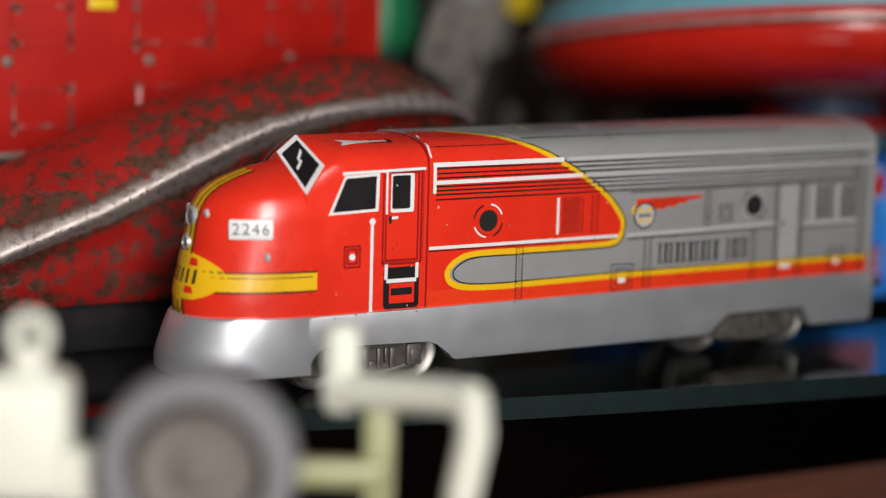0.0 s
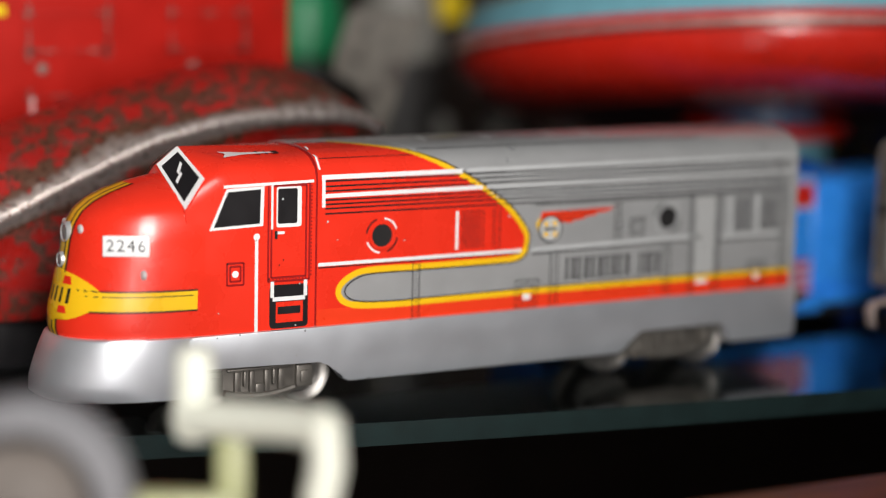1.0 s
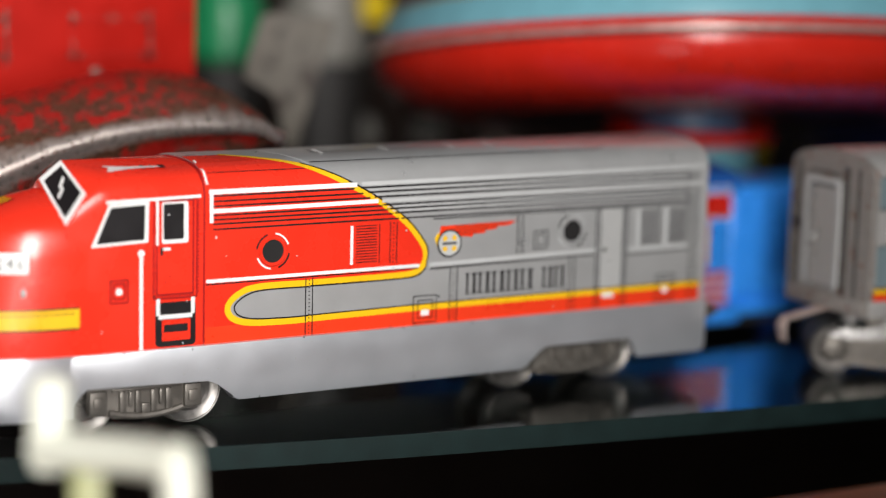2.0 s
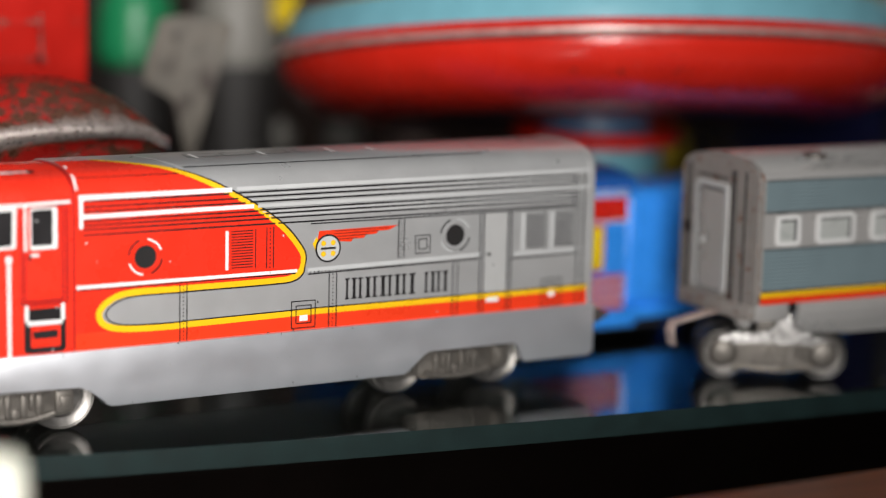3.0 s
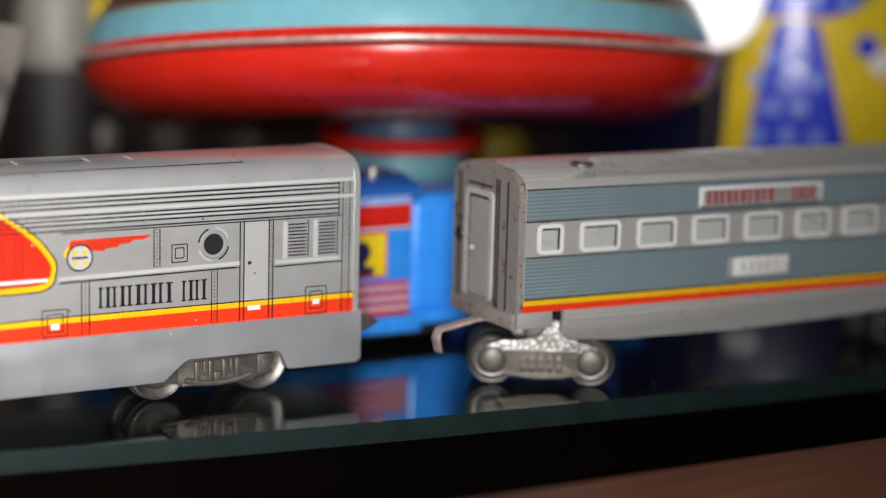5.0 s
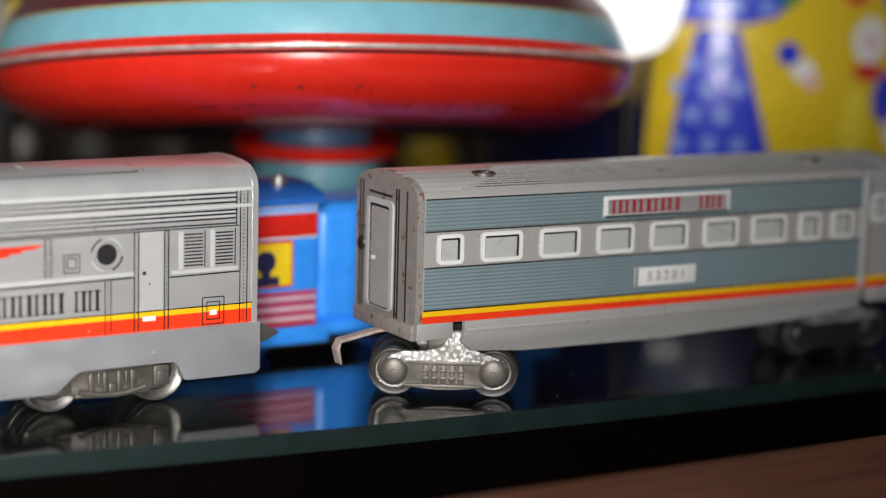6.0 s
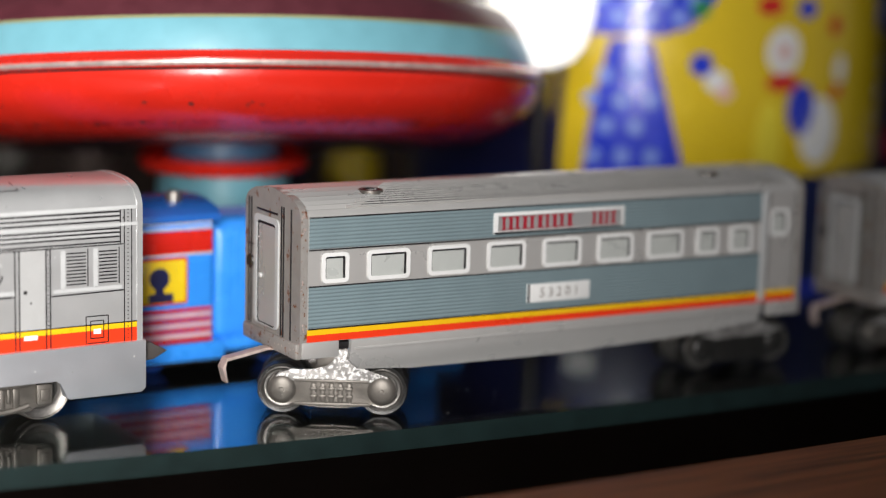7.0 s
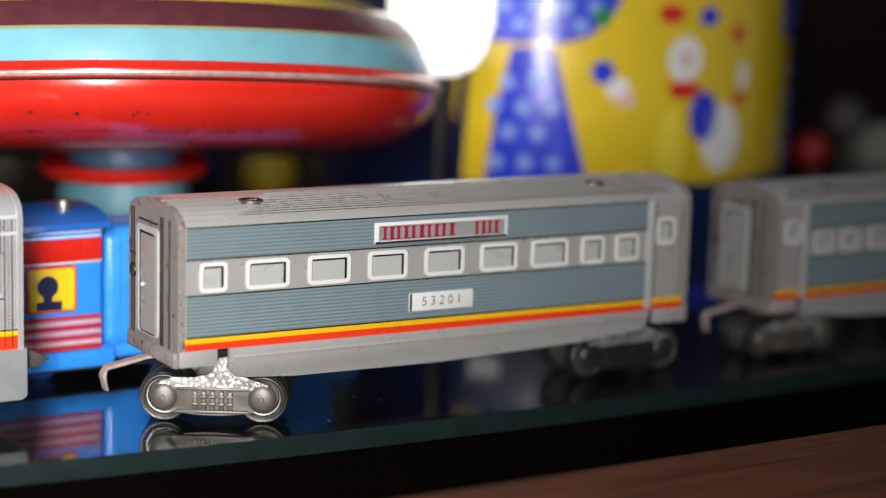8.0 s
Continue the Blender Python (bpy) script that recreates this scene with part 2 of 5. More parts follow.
class Skin:
    """A body's section (y, z) that runs along x; s is the way up along the section, equal to z on the upright side."""

    def __init__(self, section):
        self.pts, self.s = section, [section[0][1]]
        for a, b in zip(section, section[1:]):
            self.s.append(self.s[-1] + math.dist(a, b))

    def at(self, x, s, off):
        i = max(0, min(len(self.pts) - 2, sum(1 for q in self.s if q <= s) - 1))
        a, b = Vector(self.pts[i]), Vector(self.pts[i + 1])
        t = (s - self.s[i]) / (self.s[i + 1] - self.s[i])
        p, d = a + (b - a) * t, (b - a).normalized()
        return (x, p.x - d.y * off, p.y + d.x * off)

    def rows(self, bm, rows, off=0.1):
        """A sheet on the skin from rows of (s, x0, x1)."""
        v = [(bm.verts.new(self.at(x0, s, off)), bm.verts.new(self.at(x1, s, off))) for s, x0, x1 in rows]
        for a, b in zip(v, v[1:]):
            bm.faces.new((a[0], a[1], b[1], b[0]))
        return bm

    def ribbon(self, bm, path, w, off=0.15):
        """A band of width w along a path of (x, s)."""
        v = []
        for i, p in enumerate(path):
            d = (Vector(path[min(i + 1, len(path) - 1)]) - Vector(path[max(i - 1, 0)])).normalized()
            q = Vector((-d.y, d.x)) * w / 2
            v.append([bm.verts.new(self.at(p[0] + k * q.x, p[1] + k * q.y, off)) for k in (-1, 1)])
        for a, b in zip(v, v[1:]):
            bm.faces.new((a[0], a[1], b[1], b[0]))
        return bm


def line(bm, x0, z0, x1, z1, w, y=-0.16):
    """A printed straight line on the upright side, as a thin sheet."""
    d = Vector((x1 - x0, z1 - z0)).normalized()
    q = Vector((-d.y, d.x)) * w / 2
    bm.faces.new([bm.verts.new((x, y, z)) for x, z in ((x0 - q.x, z0 - q.y), (x1 - q.x, z1 - q.y), (x1 + q.x, z1 + q.y), (x0 + q.x, z0 + q.y))])
    return bm


def plate(bm, x0, x1, z0, z1, y=-0.16):
    bm.faces.new([bm.verts.new((x, y, z)) for x, z in ((x0, z0), (x1, z0), (x1, z1), (x0, z1))])
    return bm


def disc(bm, cx, cz, r, y=-0.16, n=28, r_in=0.0, a0=0.0, a1=360.0):
    if r_in == 0:
        bm.faces.new([bm.verts.new((cx + r * math.cos(2 * math.pi * i / n), y, cz + r * math.sin(2 * math.pi * i / n))) for i in range(n)])
        return bm
    ring = [[bm.verts.new((cx + q * math.cos(radians(a0 + (a1 - a0) * i / n)), y, cz + q * math.sin(radians(a0 + (a1 - a0) * i / n)))) for q in (r_in, r)] for i in range(n + 1)]
    for a, b in zip(ring, ring[1:]):
        bm.faces.new((a[0], a[1], b[1], b[0]))
    return bm


def numerals(words, height, name, mat, parent, m):
    """Writing in the built-in font as a mesh part, placed by the pose m."""
    cu = bpy.data.curves.new(name, "FONT")
    cu.body, cu.size, cu.align_x, cu.align_y, cu.resolution_u = words, height * MM, "CENTER", "CENTER", 3
    cu.space_character = 1.5 if len(words) > 4 else 1.2
    tmp = bpy.data.objects.new(name, cu)
    scene.collection.objects.link(tmp)
    me = bpy.data.meshes.new_from_object(tmp.evaluated_get(bpy.context.evaluated_depsgraph_get()))
    bpy.data.objects.remove(tmp)
    me.materials.clear()
    me.materials.append(mat)
    ob = new(name, me)
    ob.parent, ob.matrix_basis = parent, m
    return ob


def B():
    return bmesh.new()


# ---- the cabinet ----
def edge_y(x):
    """Front edge of the glass shelf, gently bowed."""
    return -40 + 0.000333 * (x - 270) ** 2


def build_shelf():
    xs = [-420 + 20 * i for i in range(61)]
    bm = B()
    top = [[bm.verts.new((x, y, 0)) for y in (edge_y(min(x, 420)) if x > -200 else edge_y(-200), 290)] for x in xs]
    low = [[bm.verts.new((v.co.x, v.co.y, -5)) for v in row] for row in top]
    for k in range(len(xs) - 1):
        bm.faces.new((top[k][0], top[k + 1][0], top[k + 1][1], top[k][1]))
        bm.faces.new((low[k][0], low[k][1], low[k + 1][1], low[k + 1][0]))
        f = bm.faces.new((top[k][0], low[k][0], low[k + 1][0], top[k + 1][0]))
        f.material_index = 1
        f = bm.faces.new((top[k][1], top[k + 1][1], low[k + 1][1], low[k][1]))
        f.material_index = 1
    for k in (0, -1):
        f = bm.faces.new((top[k][0], top[k][1], low[k][1], low[k][0]))
        f.material_index = 1
    ob = mesh_object("glass_shelf", bm, (GLASS, EDGE), smooth=False)
    tagged(ob, "clear glass shelf with a greenish ground front edge", "shelf", kind="structure")


def build_cabinet():
    for name, lim, label in (
            ("wall_back", (-450, 850, 300, 312, -160, 240), "dark stained wooden cabinet back"),
            ("wall_left", (-462, -450, -60, 312, -160, 240), "dark stained wooden cabinet side"),
            ("wall_right", (850, 862, -60, 312, -160, 240), "dark stained wooden cabinet side"),
            ("floor", (-462, 862, -60, 312, -172, -160), "dark stained wooden cabinet bottom")):
        tagged(mesh_object(name, box(B(), *lim, 1.0), DARKWOOD), label, "cabinet panel", kind="structure")
    ledge = box(B(), -462, 862, -330, -91, -20, 1.0, 1.5)
    tagged(mesh_object("wooden_ledge", ledge, WOOD), "brown varnished wooden ledge in front of the shelf", "ledge", kind="structure")
    # a bracket holds the shelf at each cabinet side, out of sight
    for name, lim in (("trim_left", (-450, -440, 0, 280, -12, -5)), ("trim_right", (780, 850, 0, 280, -12, -5))):
        tagged(mesh_object(name, box(B(), *lim, 0.5), DARKWOOD), "dark wooden shelf batten", "batten", kind="structure")


# ---- the locomotive ----
LOCO_W = 30.0
HALF = [(0, 17.5), (0, 49), (0.12, 50.3), (0.5, 51.6), (1.2, 52.7), (2.3, 53.7), (3.8, 54.5), (6, 55.1), (9, 55.5), (12, 55.65), (15, 55.7)]


def both(half, w):
    return half + [(w - y, z) for y, z in half[-2::-1]]


LOCO = Skin(both(HALF, LOCO_W))
CURVE = smooth_line([(8, 29.6), (28.8, 29.7), (33.6, 30.1), (35.7, 31.5), (36.4, 34.0), (35.4, 36.6), (31.3, 41.4), (24.7, 46.2), (18.1, 49.9),
                     (10.5, 53.8), (5.0, 57.0), (-0.6, 60.6), (-7, 65.4)], 5)
LOOP = smooth_line([(8, 29.6), (-3.0, 29.6), (-7.4, 28.5), (-10.0, 26.1), (-9.3, 23.6), (-5.6, 22.2), (2, 21.8), (8, 21.8)], 6)
NOSE_TIP = [(17.0, -67.3), (20, -68.2), (24, -67.8), (28, -66.8), (33, -65.7), (38, -64.9), (41, -64.0), (43.5, -62.4), (45.5, -59.8),
            (47.2, -56.2), (48.6, -52.0), (49.6, -48.0), (50.2, -45.0)]
NOSE_HALF = [(42, 15.0), (44, 14.2), (46, 12.2), (47.6, 9.6), (48.8, 7.2), (49.6, 5.2), (50.2, 3.6)]
SKIRT_TIP = [(5.6, -70.6), (6.4, -72.2), (9, -72.2), (12, -71.3), (15, -70.2), (17.8, -68.9), (18.3, -68.2)]


def nose_x(y, z, tips=NOSE_TIP, start=-40.0, n=2.25):
    t = min(1.0, abs(15 - y) / lerp(NOSE_HALF, z))
    return start - (start - lerp(tips, z)) * (1 - t ** n) ** (1 / n)


def nose_sheet(bm, rows, off=0.12):
    """A sheet on the nose from rows of (z, y0, y1, steps)."""
    lines = []
    for z, y0, y1, k in rows:
        row = []
        for i in range(k + 1):
            y = y0 + (y1 - y0) * i / k
            e = 0.05
            p = Vector((nose_x(y, z), y, z))
            du = Vector((nose_x(y + e, z) - nose_x(y - e, z), 2 * e, 0))
            dv = Vector((nose_x(y, z + e) - nose_x(y, z - e), 0, 2 * e))
            nrm = du.cross(dv).normalized()
            if nrm.x > 0:
                nrm = -nrm
            row.append(bm.verts.new(p + nrm * off))
        lines.append(row)
    for a, b in zip(lines, lines[1:]):
        for i in range(len(a) - 1):
            bm.faces.new((a[i], a[i + 1], b[i + 1], b[i]))
    return bm


def wheel(name, parent, cx, y0, y1, r, out=-1, rubber=True):
    """A railway wheel with flange, stepped rim, dished face and hub; its face looks towards out * y."""
    a, b = (y0, y1) if out < 0 else (y1, y0)
    d = (b - a) / abs(b - a)
    rim = 0.83 if rubber else 0.91
    bm = lathe(B(), [(0.01, a + d * 0.1), (0.9, a + d * 0.1), (1.1, a + d * 0.5), (1.7, a + d * 0.6), (1.9, a + d * 1.0), (r * 0.58, a + d * 1.15), (r * 0.64, a + d * 0.75),
                     (r * 0.70, a + d * 0.7), (r * (rim - 0.09), a + d * 0.3), (r * (rim - 0.03), a + d * 0.05), (r * rim, a + d * 0.15), (r * (rim + 0.02), a + d * 0.4),
                     (r * 0.95, a + d * 0.3), (r * 0.97, a + d * 0.5), (r * 0.97, b - d * 0.8), (r, b - d * 0.6), (r, b - d * 0.1), (r * 0.94, b), (0.01, b)], (cx, 0, r), "y", 40)
    for f in bm.faces:
        c = f.calc_center_median()
        if rubber and math.hypot(c.x - cx, c.z - r) > r * (rim + 0.005):
            f.material_index = 1
    return part(name, bm, (STEEL, TREAD), parent, "steel wheel with a dark tread" if rubber else "bright turned steel wheel")


def truck(parent, cx, cy, base, gauge, r, swivel=0.0, round_boxes=True, name="bogie", inset=1.5, spread=0.0, metal=None):
    """A four-wheeled bogie: two cast side frames with springs and journal boxes, wheels and axles."""
    c, y_near, y_far = 0.0, -gauge / 2, gauge / 2
    root = part(name, box(B(), c - 4, c + 4, y_near + 3, y_far - 3, r, r + 10, 0.5), NICKEL, parent, "dull nickel-plated bogie")
    root.matrix_basis = pose(cx * MM, cy * MM, 0, 0, 0, swivel)
    for y, o in ((y_near, -1), (y_far, 1)):
        bm = B()
        h = base / 2
        outline = smooth_line([(c - h - 2.0, r + 1.5), (c - h - 1.6, r - 2.4), (c - h + 2.5, r - 2.8), (c - h + 4.5, r - 3.6), (c, r - 4.1), (c + h - 4.5, r - 3.6), (c + h - 2.5, r - 2.8),
                               (c + h + 1.6, r - 2.4), (c + h + 2.0, r + 1.5), (c + h + 1.5, r + 3.6), (c + h - 4, r + 3.0), (c + 3.5, r + 3.4), (c, r + 5), (c - 3.5, r + 3.4), (c - h + 4, r + 3.0), (c - h - 1.5, r + 3.6), (c - h - 2.0, r + 1.5)], 3)[:-1]
        slab(bm, outline, y - 0.1 if o < 0 else y + 0.1, y - o * 1.2, 0.3)
        for x in (c - h, c + h):
            if round_boxes:
                lathe(bm, [(0.01, y + o * 1.3), (0.5, y + o * 1.25), (0.6, y + o * 0.95), (2.2, y + o * 0.85), (3.1, y + o * 0.45), (3.5, y), (3.5, y - o * 0.5)], (x, 0, r + 0.2), "y", 18)
            else:
                box(bm, x - 1.9, x + 1.9, min(y - o * 0.3, y + o * 1.2), max(y - o * 0.3, y + o * 1.2), r - 2.2, r + 2.6, 0.35)
                box(bm, x - 1.1, x + 1.1, min(y, y + o * 1.6), max(y, y + o * 1.6), r - 1.2, r + 1.4, 0.3)
        for k in range(5 if round_boxes else 0):
            x = c + (k - 2) * 2.1
            box(bm, x - 0.6, x + 0.6, min(y, y + o * 0.75), max(y, y + o * 0.75), r - 2.8, r + 1.9, 0.25)
            for q in (-1.6, 0.2):
                box(bm, x - 0.85, x + 0.85, min(y, y + o * 1.05), max(y, y + o * 1.05), r + q, r + q + 0.8, 0.2)
        if not round_boxes:
            for x, z0, z1, w in ((-5.0, -2.4, 2.2, 0.75), (-1.7, -2.6, 2.2, 0.65), (1.7, -2.6, 2.2, 0.65), (5.0, -2.4, 2.2, 0.75), (0.0, -2.8, -0.6, 1.0), (-3.3, -1.2, 2.2, 0.4), (3.3, -1.2, 2.2, 0.4)):
                box(bm, c + x - w, c + x + w, min(y, y + o * 1.1), max(y, y + o * 1.1), r + z0, r + z1, 0.35)
            tube(bm, [(c + q, y + o * 0.7, r - 3.3 + 0.018 * q * q) for q in range(-8, 9, 2)], 0.7, 8)
        box(bm, c - h + 3, c + h - 3, min(y, y + o * 0.9), max(y, y + o * 0.9), r - 3.5, r - 2.7, 0.25)
        box(bm, c - h + 3, c + h - 3, min(y, y + o * 0.7), max(y, y + o * 0.7), r + 2.1, r + 2.8, 0.25)
        part("side_frame", bm, metal or NICKEL, root, "cast nickel-plated side frame with spring detail")
    for x in (c - base / 2 - spread, c + base / 2 + spread):
        wheel("wheel", root, x, y_near + inset, y_near + inset + 3, r, -1, round_boxes)
        wheel("wheel", root, x, y_far - inset, y_far - inset - 3, r, 1, round_boxes)
        part("axle", lathe(B(), [(0.8, y_near + 0.6), (0.8, y_far - 0.6)], (x, 0, r), "y", 12), STEEL, root)
    return root


def letter_bars(parent, mat, x0, x1, z0, z1, widths, y, name, label):
    """A name that is not lettered: upright bars of the letters' size and colour."""
    total = sum(abs(w) for w in widths)
    x = x0
    for w in widths:
        step = (x1 - x0) * abs(w) / total
        if w > 0:
            bm = B()
            plate(bm, x + step * 0.10, x + step * 0.26, z0, z1, y)
            plate(bm, x + step * 0.62, x + step * 0.84, z0, z1, y)
            for q0, q1 in ((0.02, 0.36), (0.52, 0.94)):
                for z in (z0 - 0.05, z1 - 0.3):
                    plate(bm, x + step * q0, x + step * q1, z, z + 0.35, y - 0.02)
            part(name, bm, mat, parent, label, smooth=False)
        x += step


def build_loco():
    loco = thing("toy_locomotive", "red and silver lithographed tin locomotive on the glass shelf", "toy train")
    # body behind the cab
    part("body_shell", prism(B(), LOCO.pts, -15.0, 111.0), GREY, loco, "silver-grey lithographed tin body")
    part("rear_rim", prism(B(), [(15 + (y - 15) * 1.015, z + 0.12) for y, z in LOCO.pts], 109.9, 111.3), GREY, loco)
    # red livery of the body: upper field, lower field, bottom stripe
    pts = sorted(((s, x) for x, s in CURVE[5:]), key=lambda q: q[0])
    rows = [(29.5, -15.2, 28.5)] + [(s, -15.2, x) for s, x in pts]
    part("red_panel", LOCO.rows(B(), rows, 0.06), RED, loco, "red painted panel sweeping up to the roof")
    left = sorted(((s, x) for x, s in LOOP if x < 7.9), key=lambda q: q[0])
    rows = [(s, -15.2, x) for s, x in left]
    bm = LOCO.rows(B(), [(21.8, -15.2, 8.0)] + rows[1:], 0.07)
    part("red_panel", bm, RED, loco)
    part("red_stripe", LOCO.rows(B(), [(17.9, -15.2, 110.8), (21.9, -15.2, 110.8)], 0.08), ORANGE, loco, "orange-red stripe")
    # yellow bands with their black edges
    bm = LOCO.ribbon(B(), CURVE, 1.35, 0.14)
    LOCO.ribbon(bm, LOOP, 1.35, 0.145)
    LOCO.ribbon(bm, [(8, 21.9), (40, 22.35), (110.8, 22.55)], 1.4, 0.14)
    part("yellow_band", bm, YELLOW, loco, "yellow printed band")
    bm = LOCO.ribbon(B(), [(x + 0.55, s + (0.35 if s > 32 else -0.7)) for x, s in CURVE if s < 56], 0.32, 0.2)
    inner = [(x * 0.94 + 0.9, 25.7 + (s - 25.7) * 0.80) for x, s in LOOP]
    LOCO.ribbon(bm, inner, 0.3, 0.2)
    LOCO.ribbon(bm, [(8, 22.65), (40, 23.05), (110.8, 23.2)], 0.28, 0.2)
    LOCO.ribbon(bm, [(-15, 18.0), (110.8, 18.2)], 0.35, 0.2)
    part("black_outline", bm, BLACK, loco)
    # rails and grille lines
    bm = B()
    LOCO.ribbon(bm, [(-14.4, 49.9), (19.4, 49.9)], 0.95, 0.3)
    LOCO.ribbon(bm, [(-14.0, 46.0), (24.5, 46.2)], 0.9, 0.3)
    LOCO.ribbon(bm, [(-15.0, 31.5), (34.8, 31.6)], 0.75, 0.3)
    LOCO.ribbon(bm, [(-13.9, 43.6), (-13.9, 50.0)], 0.8, 0.3)
    LOCO.ribbon(bm, [(-14.7, 51.5), (-14.7, 54.5), (-14.7, 60)], 0.5, 0.3)
    part("white_rail", bm, WHITE, loco, "white printed rail")
    bm = B()
    for s, w in ((50.0, 0.8), (46.2, 0.8), (31.5, 0.9)):
        LOCO.ribbon(bm, [(20.5 if s == 50 else 25.4 if s > 40 else 37.3, s), (110 if s > 40 else 80.5, s + (0 if s > 40 else 0.6))], w, 0.3)
    LOCO.ribbon(bm, [(9.5, 55.4), (8.3, 57.5), (6.0, 62), (3.5, 68)], 0.7, 0.25)
    part("silver_rail", bm, LIGHTGREY, loco, "pale silver printed rail")
    bm = B()
    for s, x0 in ((49.2, 20.2), (48.2, 22.0), (47.1, 23.6), (45.3, 25.8), (44.4, 27.2), (43.4, 28.6), (42.2, 30.2)):
        LOCO.ribbon(bm, [(x0, s), (105.6, s)], 0.32, 0.18)
    for s in (49.1, 48.0, 47.0, 45.1, 44.2, 43.3, 42.2):
        LOCO.ribbon(bm, [(-13.5, s), (lerp(sorted((q, x) for x, q in CURVE[25:]), s) - 0.8, s)], 0.34, 0.18)
    LOCO.ribbon(bm, [(-15, 30.8), (34.5, 31.0)], 0.22, 0.2)
    LOCO.ribbon(bm, [(37.5, 30.6), (80, 31.2)], 0.28, 0.2)
    LOCO.ribbon(bm, [(-14, 54.2), (8, 54.2)], 0.2, 0.2)
    LOCO.ribbon(bm, [(10, 56.2), (83, 56.2)], 0.26, 0.2)
    LOCO.ribbon(bm, [(83, 56.2), (83, 63)], 0.22, 0.2)
    for x in (14, 22.5, 31, 40):
        LOCO.ribbon(bm, [(x, 63), (x + 7, 63), (x + 7, 66.5), (x, 66.5), (x, 63)], 0.35, 0.2)
    part("groove_line", bm, BLACK, loco, "thin black printed groove lines")
    bm = B()
    for s, x0 in ((48.7, 21.4), (47.6, 23.0), (44.85, 26.6), (43.9, 28.0)):
        LOCO.ribbon(bm, [(x0, s), (105.6, s)], 0.28, 0.19)
    part("groove_light", bm, LIGHTGREY, loco, "pale printed lines between the grooves")
    bm = B()
    for x in (15.5, 31.5, 48, 58):
        LOCO.ribbon(bm, [(x, 61.5), (x, 66.5)], 0.9, 0.24)
    part("roof_mark", bm, WHITE, loco)
    # panel seams, louvre, hatch outlines
    bm = B()
    for x in (7.7, 9.3):
        line(bm, x, 18.3, x, 30.6, 0.24)
    for x in (27.6, 29.2):
        line(bm, x, 32.6, x, 41.5, 0.22)
    for x in (42.6, 44.4):
        line(bm, x, 18.4, x, 30.4, 0.26)
    for x in (59.6, 61.0):
        line(bm, x, 32.6, x, 41.3, 0.26)
    for x in (73.6, 75.0):
        line(bm, x, 18.6, x, 30.8, 0.22)
    for x in (80.6, 81.6, 87.9, 88.9):
        line(bm, x, 18.6, x, 41.6, 0.3)
    line(bm, 105.8, 41.8, 105.8, 49.6, 0.3)
    for x in (106.8, 108.6):
        line(bm, x, 18.6, x, 50.2, 0.25)
    line(bm, 38, 41.6, 106.6, 41.6, 0.25)
    line(bm, 89.2, 30.6, 106.6, 30.8, 0.3)
    for x0, x1, z0, z1 in ((33.6, 39.3, 18.9, 24.8), (34.7, 38.3, 19.9, 23.8), (63.9, 67.6, 33.4, 37.4), (64.7, 66.8, 34.3, 36.6), (97.4, 102.8, 18.9, 25.2), (98.5, 101.7, 20.0, 24.1)):
        for a in ((x0, z0, x1, z0), (x1, z0, x1, z1), (x1, z1, x0, z1), (x0, z1, x0, z0)):
            line(bm, *a, 0.24)
    for k in range(14):
        z = 33.2 + 0.6 * k
        line(bm, 19.4, z, 24.4, z, 0.2)
    line(bm, 25.0, 32.8, 25.0, 41.2, 0.2)
    part("panel_line", bm, BLACK, loco, "thin black printed panel lines")
    bm = B()
    for x, z0, z1, k in ((8.5, 18.8, 30.2, 15), (28.4, 32.8, 41.2, 11), (43.5, 18.8, 30.2, 15), (60.3, 32.8, 41.2, 11), (74.3, 18.8, 30.6, 15), (107.7, 19.4, 49.6, 34), (88.4, 24.0, 41.2, 18)):
        for i in range(k):
            disc(bm, x, z0 + (z1 - z0) * i / (k - 1), 0.17, -0.17, 6)
    for i in range(48):
        disc(bm, 38 + i * 0.9, 31.05, 0.16, -0.33, 6)
    for i in range(55):
        disc(bm, -14.5 + i * 0.9, 30.95, 0.14, -0.2, 6)
    part("rivets", bm, BLACK, loco, "rows of printed rivets")
    for x0, x1, z0, z1 in ((18.0, 18.7, 32.8, 41.2), (35.5, 37.5, 20.4, 21.7), (82.6, 85.8, 20.9, 22.0), (99.2, 101.0, 21.0, 22.2)):
        part("white_mark", plate(B(), x0, x1, z0, z1, -0.2), WHITE, loco)
    bm = plate(B(), 89.6, 106.2, 31.2, 32.1, -0.22)
    for x in (91.4, 99.2):
        plate(bm, x, x + 1.1, 32.0, 41.0, -0.22)
    part("louvre_frame", bm, LIGHTGREY, loco, "pale printed louvre frame")
    bm = B()
    for x0, x1 in ((92.6, 97.6), (100.4, 105.2)):
        for k in range(10):
            line(bm, x0 + 0.2, 33.0 + 0.8 * k, x1 - 0.2, 33.0 + 0.8 * k, 0.3)
        line(bm, x1 + 0.3, 32.4, x1 + 0.3, 41.0, 0.25)
    part("rear_louvre", bm, BLACK, loco, "printed louvre windows")
    part("door_print", plate(B(), 81.8, 87.7, 22.6, 41.4, -0.12), DOORGREY, loco, "pale grey printed door")
    part("door_print_handle", disc(B(), 83.0, 32.0, 0.5, -0.2, 8), SHADE, loco)
